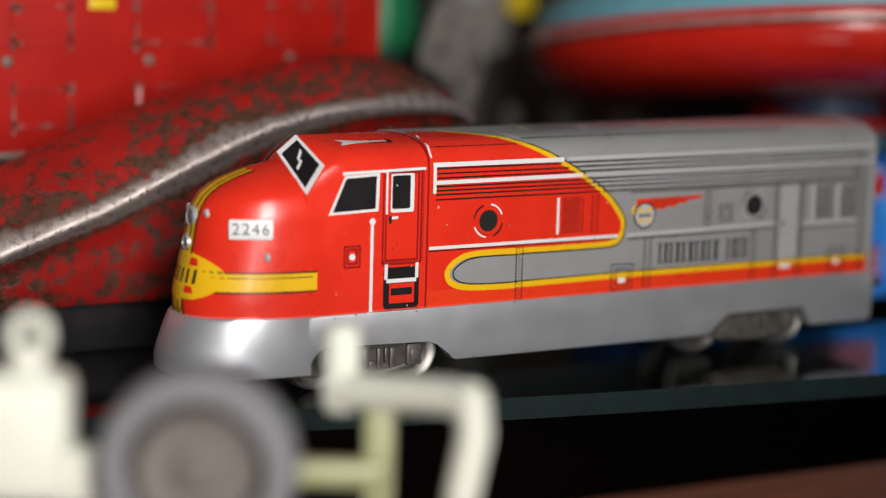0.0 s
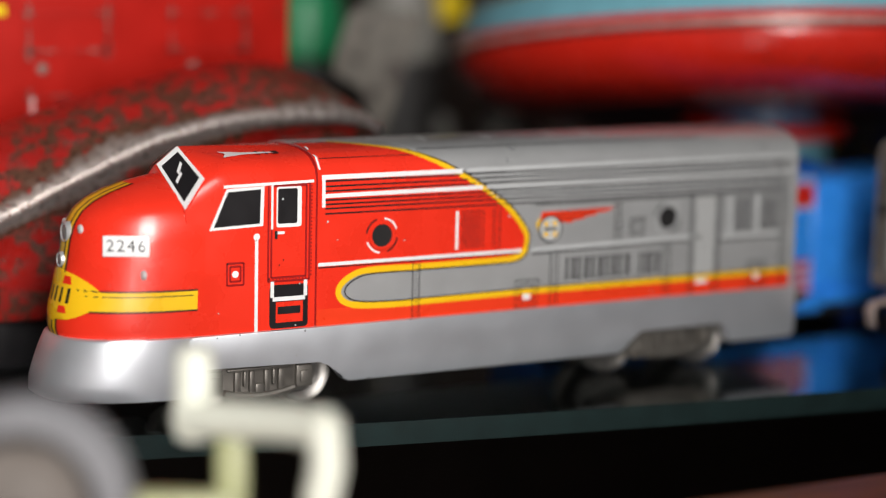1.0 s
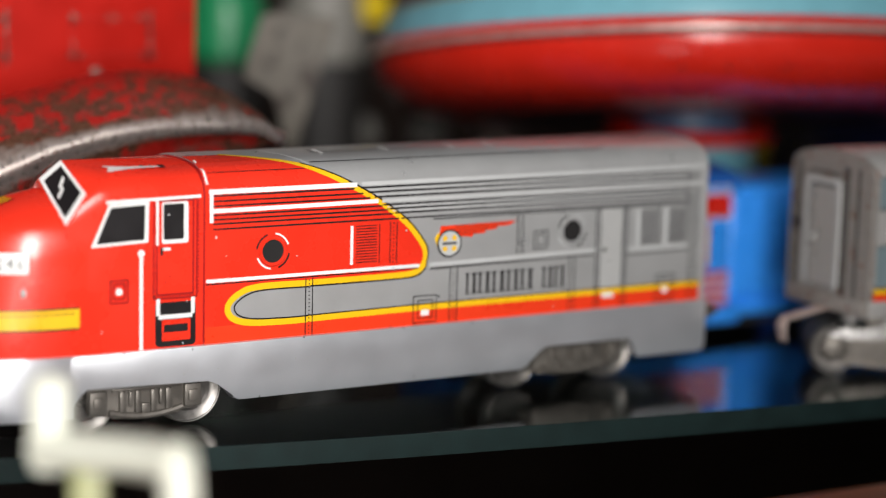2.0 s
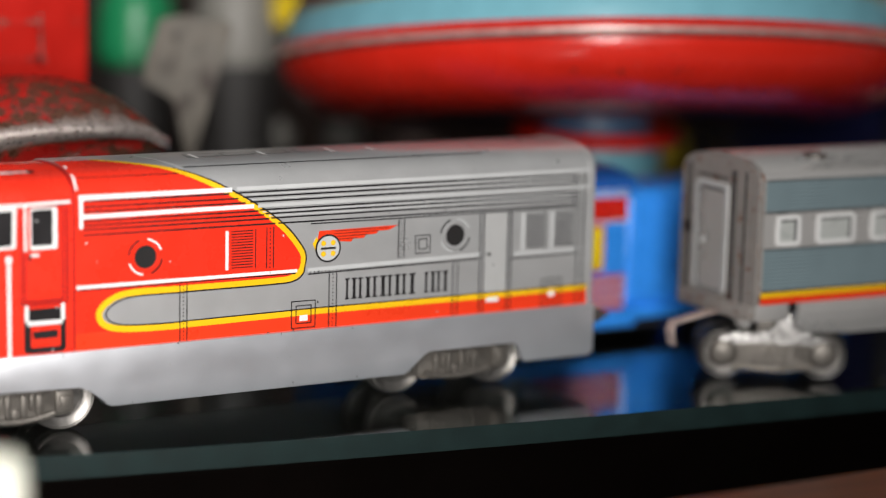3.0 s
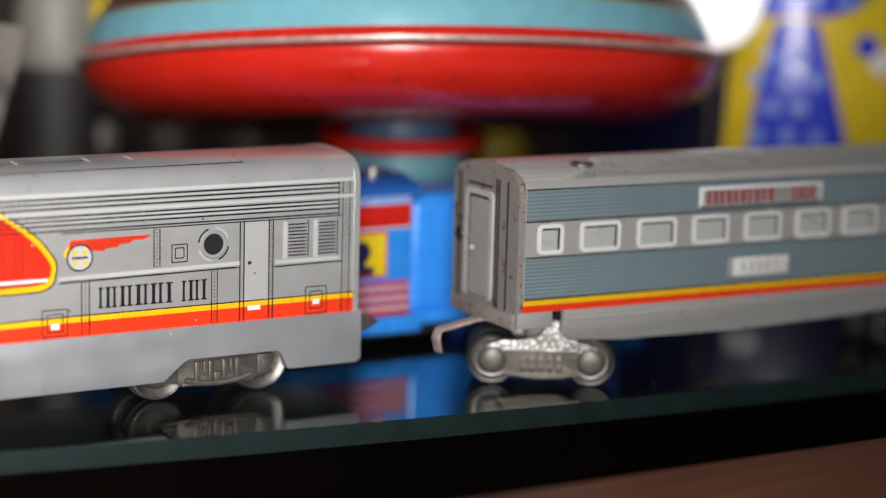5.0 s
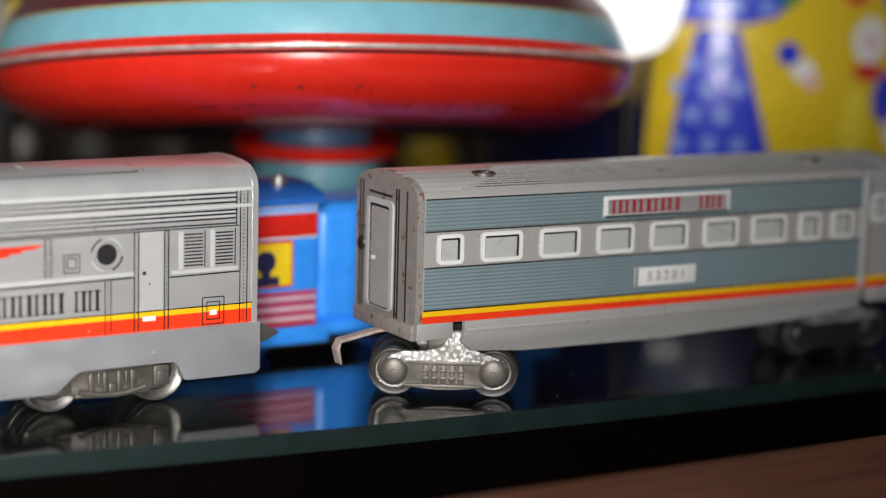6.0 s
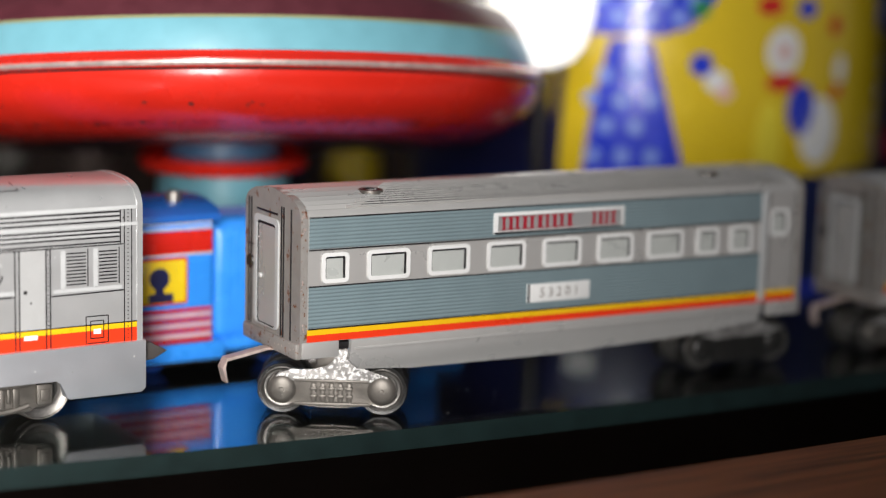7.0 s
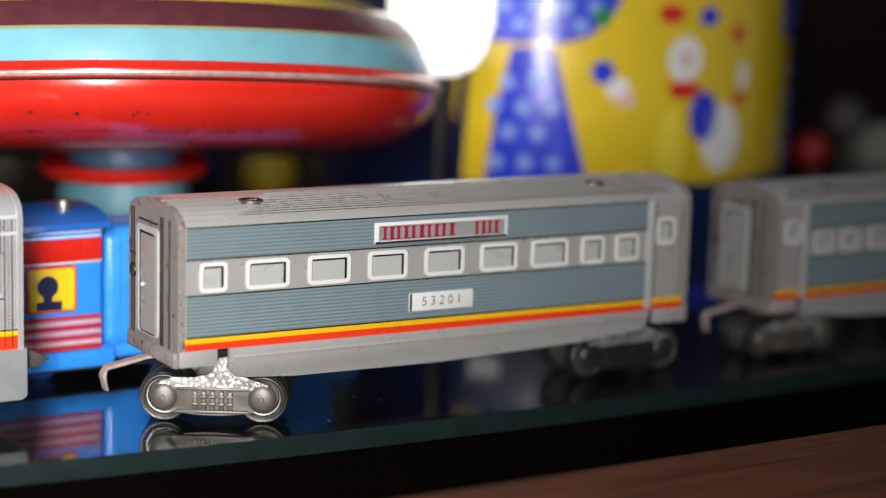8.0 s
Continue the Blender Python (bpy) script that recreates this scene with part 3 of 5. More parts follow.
    # portholes
    for cx, rim, mat in ((0.0, 3.9, RED), (74.0, 3.9, GREY)):
        ring = lathe(B(), [(2.35, -0.1), (2.5, -0.45), (3.0, -0.5), (3.3, -0.1)], (cx, 0, 36.9), "y", 32)
        port = part("porthole", ring, mat, loco, "round porthole")
        part("opening", disc(B(), cx, 36.9, 2.45, -0.2), HOLE, port, "dark opening")
        bm = B()
        for a in (20, 200):
            disc(bm, cx, 36.9, rim, -0.22, 10, rim - 0.4, a, a + 62)
        part("ring_print", bm, WHITE if cx == 0 else LIGHTGREY, port)
        bm = B()
        for a in (110, 290):
            disc(bm, cx, 36.9, rim, -0.22, 10, rim - 0.35, a, a + 60)
        part("ring_print", bm, BLACK, port)
    # railway emblem: a disc and a feathered red wing, as plain shapes
    emblem = part("emblem", disc(B(), 42.2, 36.0, 3.1, -0.24), BLACK, loco, "round emblem with a red wing")
    part("emblem_face", disc(B(), 42.2, 36.0, 2.7, -0.28), LIGHTGREY, emblem)
    bm = B()
    for a in range(4):
        t = radians(45 + 90 * a)
        disc(bm, 42.2 + 1.65 * math.cos(t), 36.0 + 1.65 * math.sin(t), 0.62, -0.31, 8)
    part("emblem_spot", bm, YELLOW, emblem)
    part("emblem_bar", plate(B(), 40.4, 44.0, 35.75, 36.25, -0.32), SHADE, emblem)
    bm = B()
    slab(bm, [(39.6, 37.4), (40.0, 39.9), (59.2, 40.1), (57.2, 39.2), (54.4, 39.1), (54.0, 38.5), (51.4, 38.4), (51.0, 37.8), (48.2, 37.7), (47.8, 37.1), (45.0, 37.4), (43.2, 39.0), (41.0, 38.8)], -0.2, -0.1)
    part("wing", bm, ORANGE, emblem, "red feathered wing")
    bm = B()
    for k in range(4):
        line(bm, 43.5, 39.7 - 0.62 * k, 57 - 2.6 * k, 39.75 - 0.62 * k, 0.14, -0.27)
    part("feather_line", bm, BLACK, emblem)
    part("emblem_side", slab(B(), [(39.2, 35.6), (38.5, 37.2), (39.4, 38.6), (40.1, 37.4)], -0.2, -0.1), YELLOW, emblem)
    letter_bars(loco, BLACK, 46.4, 72.6, 24.4, 29.0, (1, 1.1, 1.2, 1.1, 1.2, -0.6, 1, 1), -0.2, "name_bar", "black printed name shown as plain bars")

    # cab with its windscreen
    bm = B()
    for x, dz in ((-15.6, 0.5), (-35.0, 0.7)):
        for y, z in LOCO.pts:
            bm.verts.new((x, y, z - dz))
    for m in (1, -1):
        for x, y, z in ((-40.3, 0.0, 17.5), (-40.3, 0.0, 45.0), (-42.0, 3.0, 17.5), (-45.6, 14.8, 51.9), (-40.6, 14.8, 55.7), (-39.6, 0.9, 50.6), (-44.7, 0.3, 43.9)):
            bm.verts.new((x, 15 + (y - 15) * m, z))
    bmesh.ops.convex_hull(bm, input=bm.verts)
    cab = part("cab", bm, RED, loco, "red lithographed tin cab", angle=40)
    part("seam", prism(B(), [(15 + (y - 15) * 0.985, z - 0.3) for y, z in LOCO.pts], -15.7, -14.9), DKRED, loco)
    # nose
    bm = B()
    rings = []
    for z, _ in NOSE_TIP:
        ring = []
        for i in range(49):
            a = math.pi * i / 48
            y = 15 - lerp(NOSE_HALF, z) * math.copysign(abs(math.cos(a)) ** 0.9, math.cos(a))
            ring.append(bm.verts.new((nose_x(y, z), y, z)))
        rings.append(ring)
    for a, b in zip(rings, rings[1:]):
        for i in range(48):
            bm.faces.new((a[i], a[i + 1], b[i + 1], b[i]))
    bm.faces.new(rings[-1])
    nose = part("nose", bm, RED, loco, "rounded red tin nose", angle=60)
    zs = [17.4 + 0.8 * i for i in range(41)]
    part("centre_stripe", nose_sheet(B(), [(z, 12.3, 17.7, 4) for z in zs if z < 49.3]), YELLOW, nose, "yellow stripe down the nose")
    for y in (11.9, 13.6, 16.4, 17.9):
        part("stripe_line", nose_sheet(B(), [(z, y, y + 0.55, 1) for z in zs if z < 49.3], 0.2), BLACK, nose)
    part("nose_band", nose_sheet(B(), [(24.0, 0.02, 15, 24), (28.0, 0.02, 15, 24)], 0.2), YELLOW, nose, "yellow band round the nose")
    part("nose_band", nose_sheet(B(), [(24.0, 15, 29.98, 24), (28.0, 15, 29.98, 24)], 0.2), YELLOW, nose)
    bm = nose_sheet(B(), [(23.7, 0.02, 9, 24), (24.05, 0.02, 9, 24)], 0.24)
    nose_sheet(bm, [(27.9, 0.02, 9, 24), (28.25, 0.02, 9, 24)], 0.24)
    nose_sheet(bm, [(26.9, 0.05, 8, 24), (27.1, 0.05, 8, 24)], 0.24)
    part("band_line", bm, BLACK, nose)
    yoke = []
    for k in range(17):
        t = -1 + 2 * k / 16
        w = 9.3 * math.sqrt(max(0.0, 1 - t * t)) + 1.2
        yoke.append((26.5 + 5.2 * t, 15 - w, 15 + w, 16))
    part("yoke", nose_sheet(B(), yoke, 0.27), YELLOW, nose, "yellow oval badge plate")
    for z0, z1 in ((23.2, 24.6), (29.0, 30.6)):
        for y0, y1 in ((9.5, 12.0), (18.0, 20.5)):
            part("yoke_gap", nose_sheet(B(), [(z0, y0, y1, 4), (z1, y0 + 0.5, y1 - 0.2, 4)], 0.33), RED, nose)
    for k in range(6):
        y = 9.4 + k * 1.9
        part("name_bar", nose_sheet(B(), [(25.2, y, y + 0.7, 1), (28.2, y, y + 0.7, 1)], 0.36), BLACK, nose, "dark name shown as plain bars")
    for z, r in ((39.0, 2.3), (33.4, 1.7)):
        lamp = lathe(B(), [(r, 0.8), (r, -0.2), (r * 0.85, -0.7), (r * 0.8, -0.5)], (0, 0, 0), "x", 24)
        for v in lamp.verts:
            v.co += Vector((nose_x(15, z), 15, z))
        head = part("headlamp", lamp, GREY, nose, "round headlamp with a grey rim")
        lens = lathe(B(), [(0.01, -0.75), (r * 0.5, -0.65), (r * 0.8, -0.4)], (nose_x(15, z), 15, z), "x", 20)
        part("lens", lens, LENS, head, "dull grey lamp glass")
    for y in (10.2, 19.8):
        spot = lathe(B(), [(0.01, -0.4), (0.6, -0.35), (0.95, -0.1), (0.95, 0.4)], (nose_x(y, 40.2) - 0.1, y, 40.2), "x", 16)
        part("marker_lamp", spot, LIGHTGREY, nose)
    for y in (1.6, 28.4):
        bm = lathe(B(), [(0.01, -0.45), (0.6, -0.4), (1.0, -0.1), (1.0, 0.5)], (nose_x(y, 31.5) + 0.1, y - 0.1, 31.5), "x", 16)
        part("rivet", bm, LIGHTGREY, nose, "small round stud")
    # number board
    a, b = Vector((nose_x(4.7, 37.4), 4.7, 37.4)), Vector((nose_x(1.6, 37.4), 1.6, 37.4))
    d = (b - a).normalized()
    board = B()
    box(board, -4.7, 4.7, -0.45, 0.5, -2.15, 2.15, 0.25)
    m = Matrix((d, Vector((0, 0, 1)).cross(d), Vector((0, 0, 1)))).transposed().to_4x4()
    m.translation = (a + b) / 2 + (m.to_3x3() @ Vector((0, -0.35, 0)))
    lean = m @ pose(0, 0, 0, -4, 0, 0)
    bmesh.ops.transform(board, matrix=lean, verts=board.verts)
    plate_ob = part("number_board", board, WHITE, nose, "white number board")
    lm = lean.copy()
    lm.translation = (lean @ Vector((0, -0.5, 0))) * MM
    numerals("2246", 3.5, "numerals", BLACK, plate_ob, lm @ pose(0, 0, 0, 90, 0, 0))
    # windscreen panes
    for m in (1, -1):
        def pane(scale, off):
            q = [Vector((x, y, z)) for x, y, z in ((-45.3, 14.0, 52.0), (-40.8, 14.0, 55.6), (-40.0, 1.4, 50.4), (-44.3, 0.9, 44.4))]
            c = sum(q, Vector()) / 4
            n = (q[1] - q[0]).cross(q[3] - q[0]).normalized()
            n = n if n.x < 0 else -n
            out = [c + (p - c) * scale + n * off for p in q]
            return [(p.x, 15 + (p.y - 15) * m, p.z) for p in out]
        bm = B()
        bm.faces.new([bm.verts.new(p) for p in pane(1.02, 0.35)])
        ws = part("windscreen", bm, WHITE, cab, "white-framed windscreen")
        bm = B()
        bm.faces.new([bm.verts.new(p) for p in pane(0.80, 0.45)])
        part("pane", bm, BLACK, ws, "black printed pane")
        g = [Vector(p) for p in pane(0.8, 1.0)]
        bm = B()
        for u0, v0, u1, v1, w in ((0.80, 0.30, 0.42, 0.42, 0.10), (0.55, 0.50, 0.16, 0.56, 0.08)):
            bm.faces.new([bm.verts.new(g[0].lerp(g[1], u).lerp(g[3].lerp(g[2], u), v)) for u, v in ((u0, v0), (u0, v0 + w), (u1, v1 + w), (u1, v1))])
        part("glint_print", bm, WHITE, ws)
    # cab side: windows, door, steps, handrail
    w1 = [(-39.6, 40.0), (-27.6, 40.4), (-27.4, 48.7), (-35.8, 48.4)]
    p1 = [(-38.6, 40.6), (-28.4, 41.0), (-28.2, 48.1), (-35.5, 47.8)]
    win = part("side_window", slab(B(), w1, -0.12, 0), WHITE, cab, "white-framed side window")
    part("pane", slab(B(), p1, -0.2, -0.05), BLACK, win)
    win = part("side_window", slab(B(), rounded(-24.6, -18.9, 39.9, 48.4, 0.5), -0.12, 0), WHITE, cab, "white-framed door window")
    part("pane", slab(B(), rounded(-24.3, -19.9, 40.7, 48.0, 0.4), -0.2, -0.05), BLACK, win)
    bm = B()
    LOCO.ribbon(bm, [(-36.5, 48.9), (-16.2, 49.3)], 0.6, 0.3)
    line(bm, -29.1, 18.0, -29.1, 38.0, 0.75, -0.25)
    disc(bm, -29.1, 38.2, 0.75, -0.27, 12)
    line(bm, -25.6, 39.6, -25.6, 48.8, 0.5, -0.14)
    part("handrail_print", bm, WHITE, cab, "white printed handrail")
    bm = B()
    for x0, x1, z0, z1 in ((-26.4, -17.0, 28.6, 49), (-25.7, -17.8, 29.4, 48.6), (-35.6, -31.9, 28.4, 33.0), (-34.9, -32.6, 29.2, 32.3)):
        for q in ((x0, z0, x1, z0), (x1, z0, x1, z1), (x1, z1, x0, z1), (x0, z1, x0, z0)):
            line(bm, *q, 0.42, -0.13)
    part("door_outline", bm, DKRED, cab, "dark red printed door outline")
    bm = B()
    for k in range(26):
        disc(bm, -16.6, 29.6 + 0.75 * k, 0.2, -0.15, 6)
        if k < 13:
            disc(bm, -26.0 + 0.75 * k, 29.0, 0.2, -0.15, 6)
    part("rivets", bm, DKRED, cab, "printed rivets round the door")
    part("hatch_knob", disc(B(), -33.8, 30.7, 0.75, -0.25, 12), WHITE, cab)
    part("door_handle", plate(B(), -24.6, -22.8, 38.5, 39.1, -0.25), WHITE, cab)
    part("latch_print", plate(B(), -25.0, -24.4, 37.6, 39.2, -0.26), BLACK, cab)
    step = part("step_recess", slab(B(), rounded(-26.0, -17.2, 18.6, 27.8, 1.0), -0.14, 0), BLACK, cab, "black printed step recess")
    part("step_face", plate(B(), -24.6, -18.4, 19.8, 24.2, -0.2), RED, step)
    bm = plate(B(), -25.4, -18.0, 24.4, 25.3, -0.3)
    for x in (-25.9, -18.3):
        plate(bm, x, x + 0.8, 25.2, 28.6, -0.3)
    part("step_rail", bm, WHITE, step)
    part("step_dark", plate(B(), -24.2, -19, 21.6, 23.2, -0.26), BLACK, step)
    # horn printed on the cab roof
    off = -0.5
    bm = B()
    rows = [(57.0, -34.6, -34.0), (58.0, -34.0, -30.0), (58.5, -33.6, -22.6), (59.2, -33.6, -22.6), (59.7, -34.0, -30.0), (60.7, -34.6, -34.0)]
    v = []
    for s, x0, x1 in rows:
        v.append([bm.verts.new(Vector(LOCO.at(x, s, 0.2)) + Vector((0, 0, off))) for x in (x0, x1)])
    for p, q in zip(v, v[1:]):
        bm.faces.new((p[0], p[1], q[1], q[0]))
    part("horn_print", bm, WHITE, cab, "white printed horn")
    bm = B()
    for x0, x1, s0, s1 in ((-26.6, -26.0, 57.6, 60.1), (-24.6, -24.2, 57.6, 60.1), (-23.0, -21.6, 57.9, 59.8)):
        bm.faces.new([bm.verts.new(Vector(LOCO.at(x, q, 0.24)) + Vector((0, 0, off))) for x, q in ((x0, s0), (x1, s0), (x1, s1), (x0, s1))])
    part("horn_base_print", bm, BLACK, cab, "black printed horn base")

    # silver lower frame
    bm = B()
    outline = [(-44.5, 18.3), (-44.5, 7.0), (-43.6, 7.4), (-42.2, 10.8), (-40.8, 11.8), (-14.5, 11.2), (-12.2, 10.2), (-9.2, 6.7), (-7.6, 6.0),
               (61.5, 6.1), (63.2, 7.0), (66.4, 10.8), (67.8, 11.4), (90.0, 11.4), (91.2, 10.6), (92.0, 7.0), (93.2, 6.2), (110.8, 6.2), (112.0, 7.2), (112.0, 18.6)]
    slab(bm, outline, -0.9, 0.9, 0.45)
    skirt = part("lower_frame", bm, SILVER, loco, "silver-painted lower frame")
    part("frame_side", slab(B(), outline, 29.1, 30.9, 0.45), SILVER, skirt)
    part("frame_end", box(B(), 110.6, 112.2, 0.6, 29.4, 6.2, 18.6, 0.4), SILVER, skirt)
    part("frame_floor", box(B(), -44, 111, 0.8, 29.2, 16.2, 17.6, 0.2), BLACK, skirt)
    bm = B()
    rings = []
    for z, tip in SKIRT_TIP + [(18.4, -66.5)]:
        ring = []
        for i in range(49):
            a = math.pi * i / 48
            half = 15.9 if tip < -67.5 else 14.8
            y = 15 - half * math.copysign(abs(math.cos(a)) ** 0.9, math.cos(a))
            t = min(1.0, abs(15 - y) / half)
            ring.append(bm.verts.new((-43.5 - (-43.5 - tip) * (1 - t ** 2.3) ** (1 / 2.3), y, z)))
        rings.append(ring)
    for a, b in zip(rings, rings[1:]):
        for i in range(48):
            bm.faces.new((a[i], a[i + 1], b[i + 1], b[i]))
    bm.faces.new(rings[0])
    part("pilot", bm, SILVER, skirt, "rounded silver pilot under the nose", angle=60)
    # nicks and specks
    rng = random.Random(5)
    for mat, n, lab in ((BLACK, 34, "small dark nicks in the paint"), (LIGHTGREY, 40, "small pale specks in the paint")):
        bm = B()
        for k in range(n):
            low = rng.random() < 0.6
            x = rng.uniform(-40, 110)
            z = rng.choice((18.0, 6.6)) + rng.gauss(0, 0.5) if low and mat == BLACK else rng.uniform(12.2, 17.6) if low else rng.uniform(19, 49)
            yy = -0.93 if z < 18.4 else -0.36
            w, h = rng.uniform(0.06, 0.22), rng.uniform(0.06, 0.30)
            if z < 12 and (x < -7 or 61 < x < 93):
                continue
            bm.faces.new([bm.verts.new((x + a * w, yy, z + b * h)) for a, b in ((-1, -0.6), (0.8, -1), (1, 0.7), (-0.5, 1))])
        tagged(part("paint_nick", bm, mat, loco, lab, smooth=False), lab, kind="stuff")
    # rear coupler
    part("coupler", slab(B(), [(111.5, 16.0), (114.5, 17.0), (119.0, 14.6), (115.5, 12.8), (111.5, 12.6)], 3, 7, 0.3), HUB, loco, "dark coupler")
    truck(loco, -27.2, 13.4, 20.6, 21.4, 7.4, 0.0, False, inset=3.8, spread=1.2)
    truck(loco, 76.2, 13.4, 23.6, 21.4, 7.4, 0.0, False, inset=3.8, spread=1.0)
    return loco


# ---- passenger cars ----
CAR_L, CAR_W = 145.5, 29.6


def car_section():
    """Side, rounded eaves and a ribbed roof."""
    half = [(0, 19.6), (0, 48.6), (0.3, 49.4), (0.9, 50.2)]
    top = smooth_line([(0.9, 50.2), (2.6, 51.4), (5.5, 52.4), (10, 53.2), (14.8, 53.5)], 3)
    for i, p in enumerate(top[1:-1]):
        half.append((p[0], p[1] + (0.26 if i % 2 else -0.22)))
    half.append((14.8, 53.5))
    return both(half, CAR_W)


def build_car(x, y, turn, tilt, mirrored, swivel, label, size=1.0):
    car = thing("toy_passenger_car", label, "toy train", x, y, 0, turn, 0, "passenger cars of the toy train")
    car.matrix_world = car.matrix_world @ Matrix.Scale(size, 4)
    lift = math.tan(radians(tilt))

    def put(name, bm, mat, parent=car, lab="", mirror=mirrored, **k):
        if mirror:
            for v in bm.verts:
                v.co.x = CAR_L - v.co.x
        for v in bm.verts:
            v.co.z += (CAR_L / 2 - v.co.x) * lift
        return part(name, bm, mat, parent, lab, **k)

    sec = car_section()
    body = put("body_shell", prism(B(), sec, 0, CAR_L), WARMGREY, car, "grey tin body with a ribbed roof", angle=12)
    # raised ribs along the roof
    rib_line = smooth_line([(0.9, 50.3), (2.6, 51.5), (5.5, 52.5), (10, 53.3), (14.8, 53.6)], 6)
    for i in range(2, len(rib_line) - 2, 2):
        (ya, za), (yb, zb) = rib_line[i - 1], rib_line[i + 1]
        g = math.hypot(yb - ya, zb - za)
        ty, tz = (yb - ya) / g, (zb - za) / g
        cy_, cz_ = rib_line[i]
        rib = [(cy_ + a * ty - b * tz, cz_ + a * tz + b * ty) for a, b in ((-0.24, -0.3), (-0.20, 0.24), (0.0, 0.34), (0.20, 0.24), (0.24, -0.3))]
        put("roof_rib", prism(B(), rib, 10 + i * 0.8, 141 - i * 0.3), WARMGREY, body)
        # thin dark line between this rib and the next
        gy, gz = rib_line[i + 1]
        seam = [(gy + a * ty - b * tz, gz + a * tz + b * ty) for a, b in ((-0.13, -0.3), (-0.13, 0.10), (0.13, 0.10), (0.13, -0.3))]
        put("roof_dark_line", prism(B(), seam, 14 + i * 0.8, 140 - i * 0.3), SHADE, body)
    side = Skin(sec)
    # folded end panels
    for u0, u1 in ((-0.5, 1.3), (CAR_L - 1.3, CAR_L + 0.5)):
        put("end_fold", prism(B(), [(14.8 + (a - 14.8) * 1.012, b + 0.15) for a, b in both([(0, 16.4), (0, 48.6), (0.9, 50.3), (2.6, 51.5), (5.5, 52.5), (14.8, 53.6)], CAR_W)], u0, u1), RUSTGREY, car, "rust-speckled folded tin end")
    for end in (0, 1):
        def ey(bm):
            if end:
                for v in bm.verts:
                    v.co.x = CAR_L - v.co.x
            return bm
        bm = B()
        outer, inner = rounded(11.0, 24.0, 20.4, 46.6, 1.6), rounded(12.4, 22.6, 20.6, 45.2, 1.2)
        frame_slab(bm, outer, inner, -0.95, -0.5)
        for v in bm.verts:
            v.co = Vector((v.co.y, v.co.x, v.co.z))
        door = put("end_door", ey(bm), LIGHTGREY, car, "grey end door with a pale frame")
        # black loop paints the shade just inside the door frame
        bm = frame_slab(B(), rounded(12.3, 22.7, 20.6, 45.3, 1.2), rounded(12.75, 22.0, 20.9, 44.5, 1.0), -0.72, -0.5)
        for v in bm.verts:
            v.co = Vector((v.co.y, v.co.x, v.co.z))
        put("door_shade", ey(bm), BLACK, door, "black line in place of shade inside the door frame")
        bm = slab(B(), rounded(12.8, 22.2, 20.8, 44.6, 1.0), -0.65, -0.45)
        for v in bm.verts:
            v.co = Vector((v.co.y, v.co.x, v.co.z))
        put("door_leaf", ey(bm), WARMGREY, door)
        bm = B()
        for a in (4.5, 8.4, 9.6, 26.0, 27.4):
            box(bm, -0.75, -0.4, a, a + 0.35, 18, 50)
        box(bm, -0.75, -0.4, 12, 23, 47.6, 48.0)
        box(bm, -0.75, -0.4, 24.6, 28.8, 38.6, 38.9)
        put("end_rib", ey(bm), BLACK, car)
        put("door_knob", ey(lathe(B(), [(0.01, -1.3), (0.5, -1.2), (0.6, -0.6)], (0, 20.6, 32), "x", 10)), LIGHTGREY, door)
        bm = lathe(B(), [(1.3, -0.8), (1.6, -0.85), (1.8, -0.5)], (0, 26.8, 34.5), "x", 16)
        put("brake_wheel", ey(bm), BLACK, car)
        put("bumper", ey(box(B(), -1.3, 0.4, 0.3, 29.3, 15.6, 19.4, 0.4)), RUSTGREY, car, "rust-speckled grey buffer beam")
    for mat, seed, lab in ((PALEMETAL, 3, "bare metal chips along the corner"), (RUST, 8, "rust spots along the corner")):
        rng = random.Random(seed)
        bm = B()
        for k in range(30):
            z = rng.choice((51, 46, 33, 24)) + rng.gauss(0, 2.2)
            z = max(17.0, min(50.0, z))
            w, h = rng.uniform(0.1, 0.4), rng.uniform(0.15, 1.6) * rng.random()
            u = -0.5 + abs(rng.gauss(0, 0.7))
            yy = -0.27 if u < 1.3 else -0.12
            bm.faces.new([bm.verts.new((u + a * w + rng.uniform(-0.1, 0.1), yy - 0.02 * seed / 8, z + b * h)) for a, b in ((0, 0), (1, 0), (0.8, 1), (0.1, 1))])
        for k in range(26):
            yy, z = rng.uniform(0.5, 28), 15.8 + abs(rng.gauss(0, 2.2))
            x_ = -1.36 if z < 19.4 else -0.56
            w, h = rng.uniform(0.15, 0.6), rng.uniform(0.15, 0.5)
            bm.faces.new([bm.verts.new((x_ - 0.01 * seed, yy + a * w, z + b * h)) for a, b in ((0, 0), (1, 0), (0.8, 1), (0.1, 1))])
        put("worn_edge", bm, mat, car, lab, mirror=False, smooth=False)
    # corrugated blue-grey bands
    for z0, z1 in ((41.4, 48.5), (22.9, 32.5)):
        bm = B()
        n = int((z1 - z0) / 0.42)
        v = []
        for i in range(n + 1):
            z = z0 + (z1 - z0) * i / n
            yy = -0.10 - (0.20 if i % 2 else 0.0)
            v.append([bm.verts.new((u, yy, z)) for u in (1.6, 132.0)])
        for a, b in zip(v, v[1:]):
            bm.faces.new((a[0], a[1], b[1], b[0]))
        put("corrugated_band", bm, BLUEGREY, car, "blue-grey corrugated band", smooth=False)
    bm = B()
    for z in (41.2, 32.7, 48.7, 22.75):
        line(bm, 1.5, z, 132, z, 0.3, -0.34)
    line(bm, 134.8, 22.8, 134.8, 48.5, 0.3, -0.2)
